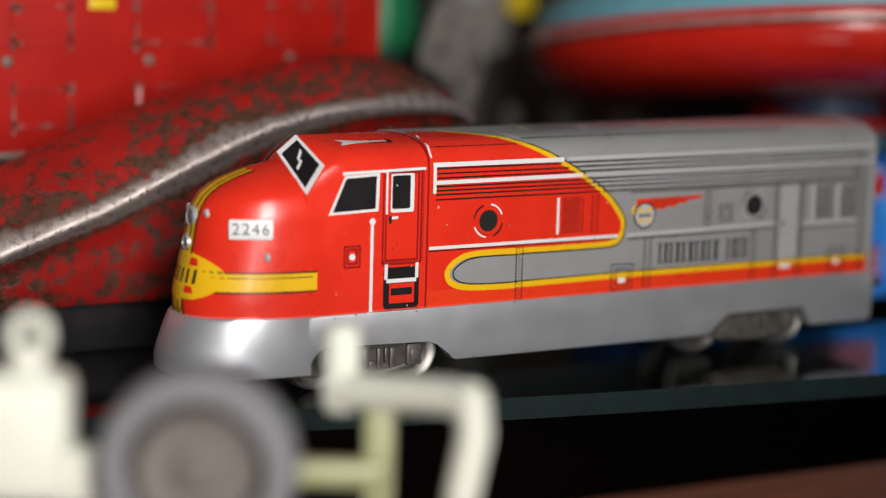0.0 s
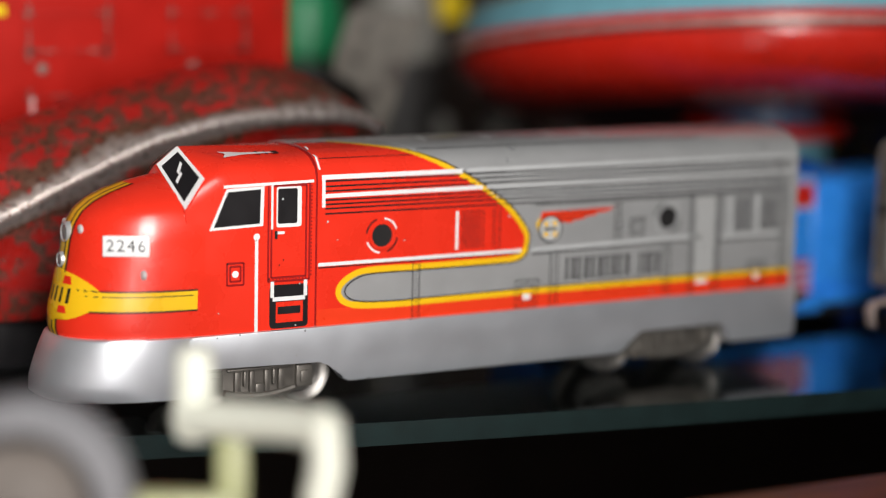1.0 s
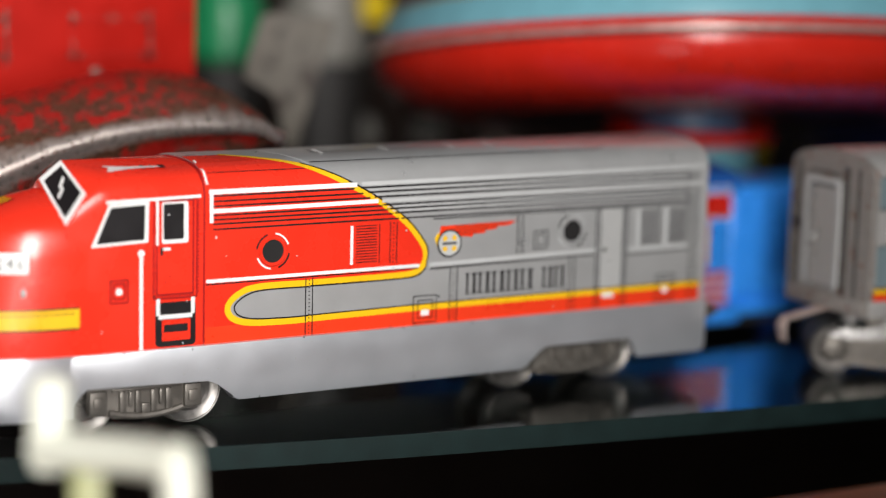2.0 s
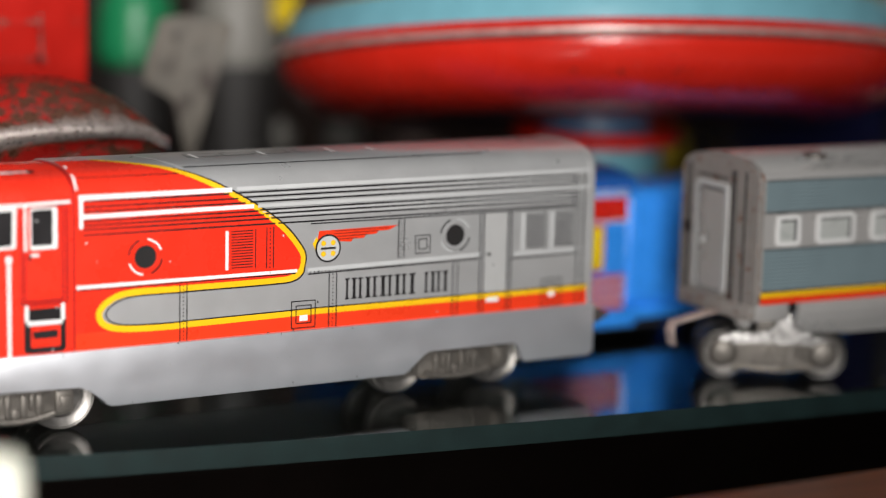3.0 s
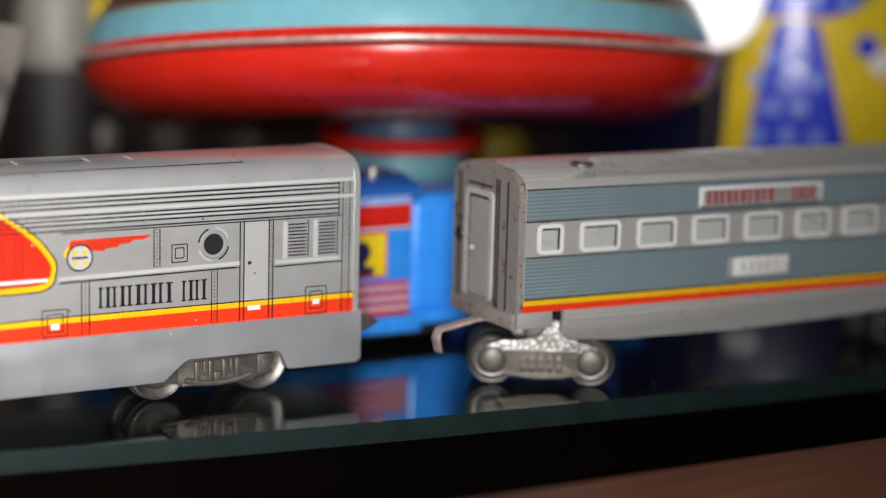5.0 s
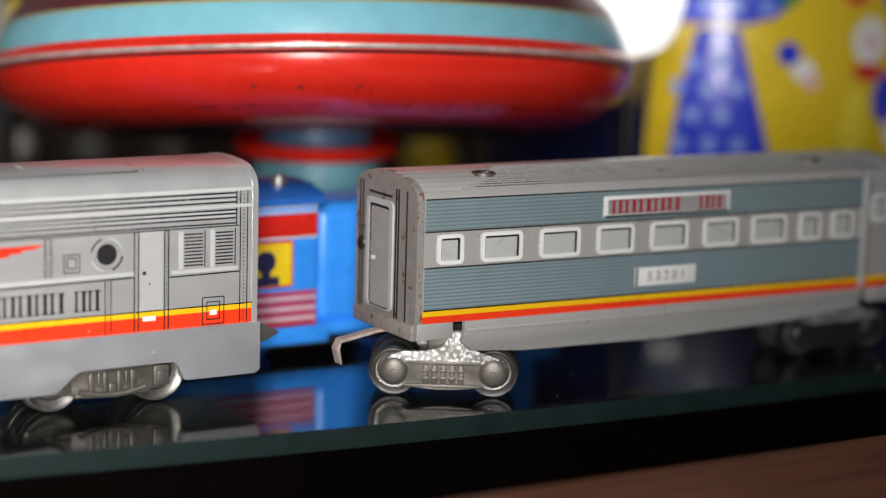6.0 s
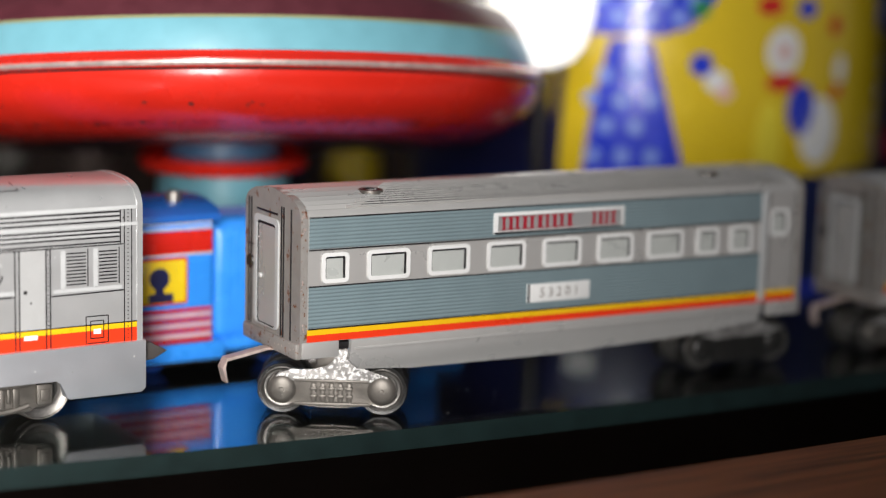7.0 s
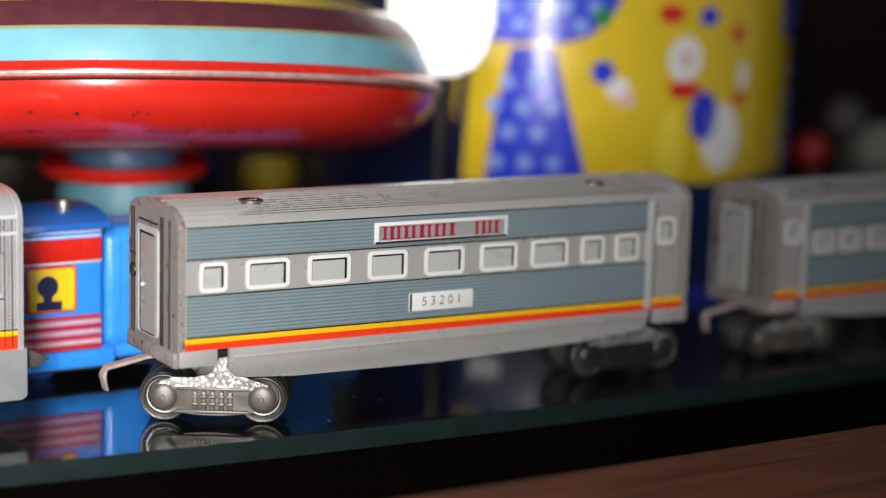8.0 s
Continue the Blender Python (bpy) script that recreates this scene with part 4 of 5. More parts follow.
    line(bm, 143.2, 22.8, 143.2, 48.5, 0.25, -0.2)
    put("trim_line", bm, BLACK, car)
    put("post", box(B(), 132.0, 134.2, -0.35, 0.2, 20.0, 48.8, 0.2), LIGHTGREY, car, "pale upright trim")
    put("yellow_stripe", plate(B(), 0.3, 145.2, 21.3, 22.7, -0.13), YELLOW, car, "yellow stripe")
    put("red_stripe", plate(B(), 0.3, 145.2, 19.7, 21.3, -0.13), ORANGE, car, "orange-red stripe")
    for u0, u1 in ((4.9, 11.9), (16.7, 28.0), (32.9, 44.3), (49.2, 60.0), (65.0, 76.2), (81.0, 91.8), (96.1, 107.2), (111.3, 118.4), (122.0, 129.3), (134.9, 141.0)):
        dz = 3.7 if u0 > 130 else 0.0
        fr = frame_slab(B(), rounded(u0, u1, 33.3 + dz, 40.4 + dz, 1.2), rounded(u0 + 0.9, u1 - 0.9, 34.2 + dz, 39.5 + dz, 0.5), -0.4, 0.05)
        win = put("window", fr, WHITE, car, "white-framed window")
        put("pane", plate(B(), u0 + 0.8, u1 - 0.8, 34.1 + dz, 39.6 + dz, -0.08), WINDOW, win, "pale grey pane")
        # flat black edging along the top and both sides of the pane
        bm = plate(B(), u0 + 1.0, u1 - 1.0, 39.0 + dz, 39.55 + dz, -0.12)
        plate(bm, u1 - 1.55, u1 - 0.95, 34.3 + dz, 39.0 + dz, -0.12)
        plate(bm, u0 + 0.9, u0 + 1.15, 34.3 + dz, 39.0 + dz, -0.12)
        put("pane_outline", bm, BLACK, win)
    # name board and number plate
    board = put("name_board", box(B(), 50.6, 88.6, -0.55, 0, 42.2, 47.4, 0.2), WHITE, car, "white-edged name board", mirror=False)
    put("board_face", plate(B(), 51.7, 87.4, 42.9, 46.6, -0.6), GREY, board, mirror=False)
    put("board_shade", plate(B(), 50.8, 88.0, 42.2, 42.7, -0.6), BLACK, board, mirror=False)
    u = 52.6
    for w in (1, 1.1, 1.2, 1.1, 1.2, -1.4, 1, 1):
        step = 33.5 * abs(w) / 9.0
        if w > 0:
            bm = plate(B(), u + step * 0.1, u + step * 0.3, 43.2, 46.3, -0.66)
            plate(bm, u + step * 0.6, u + step * 0.85, 43.2, 46.3, -0.66)
            for q0, q1 in ((0.02, 0.38), (0.52, 0.95)):
                for z in (43.15, 46.0):
                    plate(bm, u + step * q0, u + step * q1, z, z + 0.35, -0.67)
            put("name_bar", bm, DARKLETTER, board, "crimson name shown as plain bars", mirror=False, smooth=False)
        u += step
    plate_ob = put("number_plate", box(B(), 60.7, 79.0, -0.5, 0, 24.7, 29.3, 0.2), WHITE, car, "white number plate", mirror=False)
    put("plate_shade", plate(B(), 60.8, 61.4, 24.8, 29.2, -0.55), BLACK, plate_ob, mirror=False)
    numerals("53201", 3.3, "numerals", NUMERAL, plate_ob, pose(69.9 * MM, -0.58 * MM, (27.0 + (CAR_L / 2 - 69.9) * lift) * MM, 90, -math.degrees(math.atan(lift)) * -1, 0))
    # underframe
    put("lower_corner", box(B(), 0.0, 9.6, -0.4, 1.0, 15.8, 19.7, 0.3), WARMGREY, car)
    put("lower_corner", box(B(), 135.0, 145.4, -0.4, 1.0, 15.8, 19.7, 0.3), WARMGREY, car)
    out = [(12.6, 19.7), (12.6, 17.4), (12.6, 14.5), (15.5, 12.0), (30, 11.0), (70, 10.8), (112, 12.4), (132.6, 14.2), (133.0, 17.4), (133.4, 19.7)]

    def leaning(bm, way):
        """The lower edge of the tin skirt is bent inwards."""
        for v in bm.verts:
            v.co.y += way * 0.32 * max(0.0, 17.4 - v.co.z)
        return bm
    under = put("underframe", leaning(slab(B(), out, -0.7, 0.8, 0.3), 1), WARMGREY, car, "grey tin underframe")
    put("underframe_side", leaning(slab(B(), out, CAR_W - 0.8, CAR_W + 0.7, 0.3), -1), WARMGREY, under)
    put("crease", box(B(), 13.5, 132, -0.95, -0.6, 17.2, 17.8, 0.15), WARMGREY, under)
    put("floor_pan", box(B(), 1, 144.5, 0.6, 29, 17.4, 19.0, 0.2), BLACK, under)
    for u in (21.5, 120):
        vent = put("roof_vent", lathe(B(), [(3.0, -0.4), (2.95, 0.35), (2.5, 0.4), (2.3, 0.0), (0.01, 0.0)], (u, 8.0, 52.95), "z", 28), NICKEL, car, "round dull roof vent")
        put("vent_ring", lathe(B(), [(2.6, 0.1), (2.6, 0.46), (1.7, 0.46), (1.7, 0.1)], (u, 8.0, 52.95), "z", 28), BLACK, vent)
    put("coupler", slab(B(), [(-12.6, 13.7), (-2.5, 15.4), (2, 15.4), (2, 16.0), (-3, 16.0), (-12.4, 14.3), (-13.6, 12.0), (-12.6, 8.4), (-12.1, 8.5), (-13.0, 12.0)], 13.2, 16.2, 0.15), PALEMETAL, car, "bent tin coupling hook", mirror=False)
    for c in (11.3, 134.2):
        c = CAR_L - c if mirrored else c
        c += 4.7 if c < 70 else -2.0
        bogie = truck(car, c, 14.4, 23.6, 16.5, 6.2, swivel if (c < 70) != mirrored else 0.0, metal=NICKEL if c < 70 else TREAD)
        for q in (-8.0, 8.0):
            part("bolster", slab(B(), [(-14, 8.4), (-12.5, 10.4), (-9, 11.4), (-4.5, 11.2), (-1.2, 12.0), (0.6, 13.4), (1.2, 16.5), (4.0, 16.5), (4.6, 13.0), (8.5, 11.2), (12.8, 10.2), (14, 8.4)], q - 0.5, q + 0.5, 0.2), CRUST, bogie, "tin bolster with a whitish crust")
    return car


LENS = material("dull_lamp_glass", (0.22, 0.23, 0.22), 0.2, 0.2, 0.1, 2)
DARKLETTER = material("crimson_print", (0.36, 0.012, 0.030), 0.4, 0, 0.08, 5)
NUMERAL = material("grey_brown_print", (0.20, 0.17, 0.15), 0.4, 0, 0.08, 5)


# ---- toys behind the train ----
def build_saucer():
    top = thing("toy_flying_saucer", "worn red tin saucer with blue and plum bands, tipped back", "tin toy", 178, 99)
    # the bowl sits tipped on the neck, its front edge raised
    lean = Matrix.Translation((-0.7, 1.0, 65.3)) @ pose(0, 0, 0, -8.9, 3.1, 0) @ Matrix.Translation((0, 0, -79.0))

    def turned(name, prof, mat, lab="", tipped=True, n=96):
        bm = lathe(B(), prof, (0, 0, 0), "z", n)
        if tipped:
            bmesh.ops.transform(bm, matrix=lean, verts=bm.verts)
        return part(name, bm, mat, top, lab, angle=30)
    turned("lower_bowl", smooth_line([(62, 62.3), (69, 63.0), (76, 64.4), (83, 67.2), (88.3, 71.6), (90.6, 76.2), (90.8, 78.6)], 4), TOYRED, "glossy worn red tin bowl")
    turned("rim", [(90.0, 78.0), (91.4, 78.6), (92.2, 79.6), (92.0, 80.8), (91.0, 81.6), (90.4, 82.8), (88.4, 83.2)], TOYRED, "rolled red rim")
    turned("blue_band", [(89.4, 82.9), (88.6, 87), (86.6, 91.2)], SKY, "light blue tin band")
    turned("plum_band", [(86.7, 91.1), (84.6, 95.4), (81.6, 98.6)], PURPLE, "dark plum tin band")
    turned("yellow_line", [(86.95, 91.0), (86.8, 91.4), (86.4, 91.8)], OLIVE, "thin olive yellow line")
    turned("upper_dome", [(81.7, 98.5), (68, 106), (46, 112), (20, 115), (0.01, 116)], DRUMYEL, "yellow tin dome")
    # plum colour gives the underside the shade it lies in
    turned("underside", [(62.5, 62.4), (50, 62.0), (30, 62.2), (14, 62.6)], PURPLE, "underside with its shade put into dark plum")
    turned("neck", [(16, 52.5), (15.6, 49), (16.4, 46.5)], SATIN, "dull blue neck", False)
    turned("collar", [(17, 46.8), (23.5, 46.6), (24.6, 44.8), (24.0, 43.0), (20, 42.2)], TOYRED, "red collar", False)
    turned("pedestal", [(18.6, 42.6), (19.4, 30), (24, 6), (27, 0.0)], SKY, "light blue pedestal", False)
    rng = random.Random(11)
    for mat, count, lab in ((DKRED, 150, "dark worn marks round the bowl"), (SHADE, 26, "dark chips in the red paint")):
        bm = B()
        for k in range(count):
            a = radians(rng.uniform(-170, -5))
            r0, z0 = (80.2, 65.9) if mat is DKRED or k % 3 else (86.8, 70.1)
            w, h = (rng.uniform(0.2, 1.3), rng.uniform(0.12, 0.6)) if mat is DKRED else (rng.uniform(0.15, 0.8), rng.uniform(0.15, 0.8))
            c, s = math.cos(a), math.sin(a)
            t = Vector((-s, c, 0))
            up = Vector((0.93 * c, 0.93 * s, 0.37)) if r0 < 85 else Vector((0.76 * c, 0.76 * s, 0.65))
            n = Vector((0.37 * c, 0.37 * s, -0.93)) if r0 < 85 else Vector((0.65 * c, 0.65 * s, -0.76))
            p = Vector((r0 * c, r0 * s, z0)) + up * rng.gauss(0, 0.5) + n * 0.16
            bm.faces.new([bm.verts.new(p + t * i * w + up * j * h) for i, j in ((-1, -0.6), (0.7, -1), (1, 0.8), (-0.8, 1))])
        bmesh.ops.transform(bm, matrix=lean, verts=bm.verts)
        tagged(part("worn_print", bm, mat, top, lab, smooth=False), lab, kind="stuff")
    # pale ring is both worn metal and the rim's highlight in colour
    turned("bare_rim_highlight", [(91.9, 79.0), (92.35, 79.6), (92.2, 80.3)], PALEMETAL, "worn bare metal and painted highlight along the rim")
    turned("rim_groove", [(90.9, 78.0), (91.5, 78.45), (90.9, 78.9)], SHADE, "dark groove under the rim")


SATIN = material("dull_blue_tin", (0.045, 0.11, 0.20), 0.45, 0, 0.15, 8)


def build_blue_engine():
    e = thing("toy_blue_engine", "blue toy engine with red bands and yellow printed windows", "toy train", -2.0, 0)
    bm = box(B(), 66, 147, 34, 62, 9, 40, 1.2)
    cab = part("cab", bm, BLUE, e, "blue printed tin cab")
    part("roof", prism(B(), both([(32.5, 39.6), (32.8, 41.2), (35.5, 42.6), (41, 43.6), (48, 44)], 96), 64, 148.5), ROOFBLUE, e, "glossy blue roof")
    part("roof_knob", lathe(B(), [(2.1, 43.4), (2.2, 44.6), (1.6, 46.0), (0.01, 46.6)], (139.5, 42, 0), "z", 20), STEEL, e, "shiny round knob")
    part("red_band", box(B(), 66.5, 146.5, 33.5, 34.2, 31.4, 37.2, 0.2), TOYRED, cab, "red band")
    for z in (30.9, 37.5, 38.8):
        part("pinstripe", box(B(), 66.5, 146.6, 33.6, 34.2, z, z + 0.45, 0.1), WHITE, cab, "white pinstripe")
    for k in range(8):
        z = 7.0 + k * 1.32
        part("red_rib", box(B(), 66.5, 146.5, 33.4, 34.3, z, z + 1.05, 0.35), TOYRED if k % 2 else PINK, cab, "red and pale ribbed skirt")
    for u in (68, 82.5, 97, 111.5, 126.2):
        win = part("window", slab(B(), rounded(u, u + 13.4, 18.6, 30.6, 0.8), 33.4, 34.2), TOYRED, cab, "red-framed yellow window")
        part("pane", slab(B(), rounded(u + 0.6, u + 12.8, 19.2, 30.0, 0.5), 33.1, 33.8), DRUMYEL, win, "yellow printed pane")
        bm = disc(B(), u + 5.6, 25.4, 2.8, 33.0, 20)
        plate(bm, u + 4.4, u + 6.8, 21.0, 24.0, 33.02)
        plate(bm, u + 2.6, u + 9.4, 19.3, 21.6, 33.04)
        part("print_shape", bm, SATINDARK, win, "plain dark blue shape")
    part("boiler", box(B(), 148, 218, 37, 62, 6.5, 38.4, 4.0, 5), BLUE, e, "plain bright blue boiler")
    for u in range(8):
        part("boiler_rib", box(B(), 152 + u * 2.2, 153 + u * 2.2, 36.75, 60, 9, 36.5, 0.4), BLUE, e)
    part("running_board", box(B(), 64, 150, 32.6, 64, 3.4, 8.2, 1.0), BLUE, e, "blue running board")
    part("running_board", box(B(), 150, 224, 36, 64, 4.4, 8.0, 1.0), BLUE, e)
    # black plates stand for the darkness of the hollow below, mirrored in the glass
    part("underside", box(B(), 64.5, 223.5, 33.2, 63.4, 3.0, 3.8, 0.1), HOLE, e, "black plate in place of the unlit hollow underside")
    part("underside", box(B(), 150, 218, 37.5, 61.5, 4.0, 7.2, 0.1), HOLE, e)
    for u in (80, 105, 132, 165, 205):
        part("wheel", lathe(B(), [(4.6, 38), (5.0, 38.4), (5.0, 41), (3.5, 41.2)], (u, 0, 5.0), "y", 28), DEEPBLUE, e, "dark blue wheel")
    return e


DEEPBLUE = material("deep_blue_tin", (0.010, 0.045, 0.24), 0.22, 0.1, 0.1, 8, 0.4, 0.02, 0.4)
ROOFBLUE = material("glossy_blue_tin", (0.020, 0.13, 0.50), 0.16, 0.1, 0.08, 8, 0.4, 0.02, 0.8)
BANDNAVY = material("dark_navy_print_and_shade", (0.008, 0.014, 0.075), 0.4, 0, 0.15, 8, 0.4, 0.02, 0.1)
PINK = material("pale_red_print", (0.74, 0.46, 0.44), 0.3, 0, 0.06, 6, 0.4, 0.02, 0.3)
CRIMSON = material("crimson_tin", (0.60, 0.02, 0.02), 0.35, 0, 0.1, 5)


def build_drum():
    cx, cy, R, H = 350, 133, 80.5, 128
    d = thing("toy_drum", "round yellow tin drum printed with blue spotted curtains", "tin toy", cx, cy)
    part("shell", lathe(B(), [(R - 1, 1.5), (R, 2.5), (R, H - 2), (R - 2, H)], (0, 0, 0), "z", 96), DRUMYEL, d, "yellow printed tin shell")
    for z in (1.6, H - 0.4):
        part("rim", lathe(B(), [(R - 2, z - 1.6), (R + 0.9, z - 1.6), (R + 1.6, z), (R + 0.9, z + 1.6), (R - 2, z + 1.6)], (0, 0, 0), "z", 96), DRUMBLUE, d, "blue rolled rim")

    def patch(name, rows, mat, off=0.2, parent=d, lab=""):
        """A flat shape on the shell: rows of (z, a0, a1), angles in degrees from the front."""
        bm = B()
        v = []
        for z, a0, a1 in rows:
            v.append([bm.verts.new(((R + off) * math.sin(radians(a0 + (a1 - a0) * i / 10)), -(R + off) * math.cos(radians(a0 + (a1 - a0) * i / 10)), z)) for i in range(11)])
        for a, b in zip(v, v[1:]):
            for i in range(10):
                bm.faces.new((a[i], a[i + 1], b[i + 1], b[i]))
        return part(name, bm, mat, parent, lab)

    def spot(name, a, z, rx, rz, mat, off=0.3, parent=d, lab=""):
        rows = [(z + rz * math.sin(radians(t)), a - math.degrees(rx / R) * max(0.02, math.cos(radians(t))), a + math.degrees(rx / R) * max(0.02, math.cos(radians(t)))) for t in range(-90, 91, 15)]
        return patch(name, rows, mat, off, parent, lab)
    # band added to the shell; its navy carries the dimness behind the train
    part("lower_band", lathe(B(), [(R + 0.2, 3.2), (R + 0.5, 3.6), (R + 0.5, 36.6), (R + 0.2, 37)], (0, 0, 0), "z", 96), BANDNAVY, d, "navy lower band kept dark behind the train")
    # spotted curtains
    for a in (-35.5, 49, 144.5, 229):
        cur = patch("curtain", [(6, a - 15, a + 13), (40, a - 13, a + 9), (60, a - 11, a + 5), (79, a - 8, a + 1)], DRUMBLUE, 0.15, d, "blue curtain with pale spots")
        for k in range(24):
            z = 10 + 8.4 * (k % 8) + random.uniform(-0.8, 0.8)
            aa = a - 9.5 + 6.4 * (k // 8) + (3.0 if k % 2 else 0) - (z - 10) * 0.04
            if z < 74 and aa < a + 10 - z * 0.13:
                spot("spot", aa, z, 2.3, 2.4, DOT, 0.3, cur)
        val = patch("valance", [(80.5, a - 16, a + 3), (83, a - 17, a + 9), (90, a - 17, a + 14), (104, a - 17, a + 19)], DRUMBLUE, 0.15, d, "blue valance with pale spots")
        for k in range(24):
            if k % 6 < 4:
                spot("spot", a - 13 + 6.6 * (k % 6) + (3.0 if (k // 6) % 2 else 0), 86 + 5.6 * (k // 6), 2.2, 2.2, DOT, 0.3, val)
    for base in (0, 180):
        for a, z, rx, rz, m, lab in ((-4, 76, 6.4, 7.2, WHITE, "white round spot"), (-4, 76, 2.4, 2.6, PINK, "pale red spot"), (-4, 66.5, 6.0, 2.8, CRIMSON, "red spot"),
                                     (-8, 90, 4.6, 3.0, CRIMSON, "red spot"), (2, 89, 3.8, 3.0, DRUMBLUE, "blue spot"), (11, 83.5, 2.6, 3.0, CRIMSON, "red spot"),
                                     (-23.5, 72, 3.6, 3.6, DRUMBLUE, "blue spot"), (-20, 67, 3.8, 3.4, WHITE, "white spot"), (-18, 63.5, 2.8, 2.4, PINK, "pale red spot"),
                                     (13.5, 70, 2.8, 4.6, WHITE, "white spot"), (12.5, 63, 2.6, 2.4, CRIMSON, "red spot"), (1.5, 58, 5.6, 8.0, DRUMBLUE, "blue spot"),
                                     (7, 51, 8.5, 10.5, WHITE, "white spot"), (-24, 89, 3.0, 3.0, GREEN, "green spot"), (-7, 48, 5.0, 13.0, PALEYEL, "pale yellow spot")):
            spot("printed_spot", a + base, z, rx, rz, m, 0.35 if lab != "pale red spot" else 0.5, d, lab)
        # navy laid over the yellow shell where the saucer leaves it in shade
        patch("shade_panel", [(2.5, -112 + base, -55 + base), (40, -112 + base, -54 + base), (90, -112 + base, -52 + base), (126, -112 + base, -52 + base)], SATINDARK, 0.15, d, "dark navy panel in place of shade on the shell")
        # white patch added so that the shelf glass mirrors a bright glare
        patch("glare_patch", [(18, -51 + base, -44 + base), (25, -51 + base, -44 + base)], WHITE, 0.5, d, "white patch low on the shell, added for a glare in the glass")
    return d


# colours the engine's window shapes and the drum's painted shade
SATINDARK = material("dark_navy_print_and_shade", (0.012, 0.014, 0.06), 0.35, 0, 0.15, 8)
PALEYEL = material("pale_yellow_print", (0.80, 0.66, 0.05), 0.35, 0, 0.06, 10)


def build_red_wagon():
    w = thing("toy_red_wagon", "chipped red enamelled wagon with embossed panels", "tin toy", 0, 104)
    part("body", box(B(), -190, 26.5, 0, 60, 41, 108, 1.6), BOXRED, w, "chipped red enamelled box")
    part("bottom_lip", box(B(), -190, 26.8, -0.8, 3, 40.2, 42.4, 0.7), CHIPPED, w, "worn bare metal lip")
    for x in (-186, -149, -112.5, -76, -44, -7):
        wd = 15.5 if x == -76 else 21
        for z in (48.4, 68.8):
            p = part("embossed_panel", frame_slab(B(), rounded(x, x + wd, z, z + 10, 0.8), rounded(x + 0.8, x + wd - 0.8, z + 0.8, z + 9.2, 0.5), -0.7, 0.3), BOXRED, w, "embossed panel edge")
            rng = random.Random(int(x * 7 + z))
            bm = B()
            for k in range(34):
                side, t = rng.randrange(4), rng.random()
                t = t if rng.random() < 0.4 else 0.12 * rng.random() + rng.choice((0.0, 0.88))
                cx, cz = ((x + wd * t, z + 0.4), (x + wd * t, z + 9.6), (x + 0.4, z + 10 * t), (x + wd - 0.4, z + 10 * t))[side]
                w_, h_ = (rng.uniform(0.3, 1.6), rng.uniform(0.15, 0.45)) if side < 2 else (rng.uniform(0.15, 0.5), rng.uniform(0.3, 2.4))
                bm.faces.new([bm.verts.new((cx + a * w_ + rng.uniform(-0.1, 0.1), -0.76, cz + b * h_)) for a, b in ((-1, -1), (1, -0.7), (0.8, 1), (-0.9, 0.8))])
            part("chipped_edge", bm, CHIPPED, p, "dark chips in the red paint", smooth=False)
    part("bright_edge", box(B(), -43.2, -42.4, -0.9, 0, 49, 58, 0.15), PINK, w, "bright worn edge")
    for x, z in ((-0.5, 64.8), (-40, 64.8), (-77, 64.8)):
        part("rivet", lathe(B(), [(0.01, -0.8), (1.1, -0.6), (1.6, 0.1)], (x, 0, z), "y", 14), CHIPPED, w)
    part("yellow_mark", box(B(), -56, -49, -0.3, 0.2, 77.6, 80.4, 0.1), DRUMYEL, w, "small yellow painted mark")
    part("chassis", box(B(), -185, 18, 6, 52, 12, 41, 1.0), BLACK, w, "black chassis")
    for x in (-150, -20):
        for y in (8, 50):
            part("wheel", lathe(B(), [(11, y - 4), (12, y - 3), (12, y + 3), (11, y + 4)], (x, 0, 12), "y", 32), BLACK, w, "black wheel")
    return w


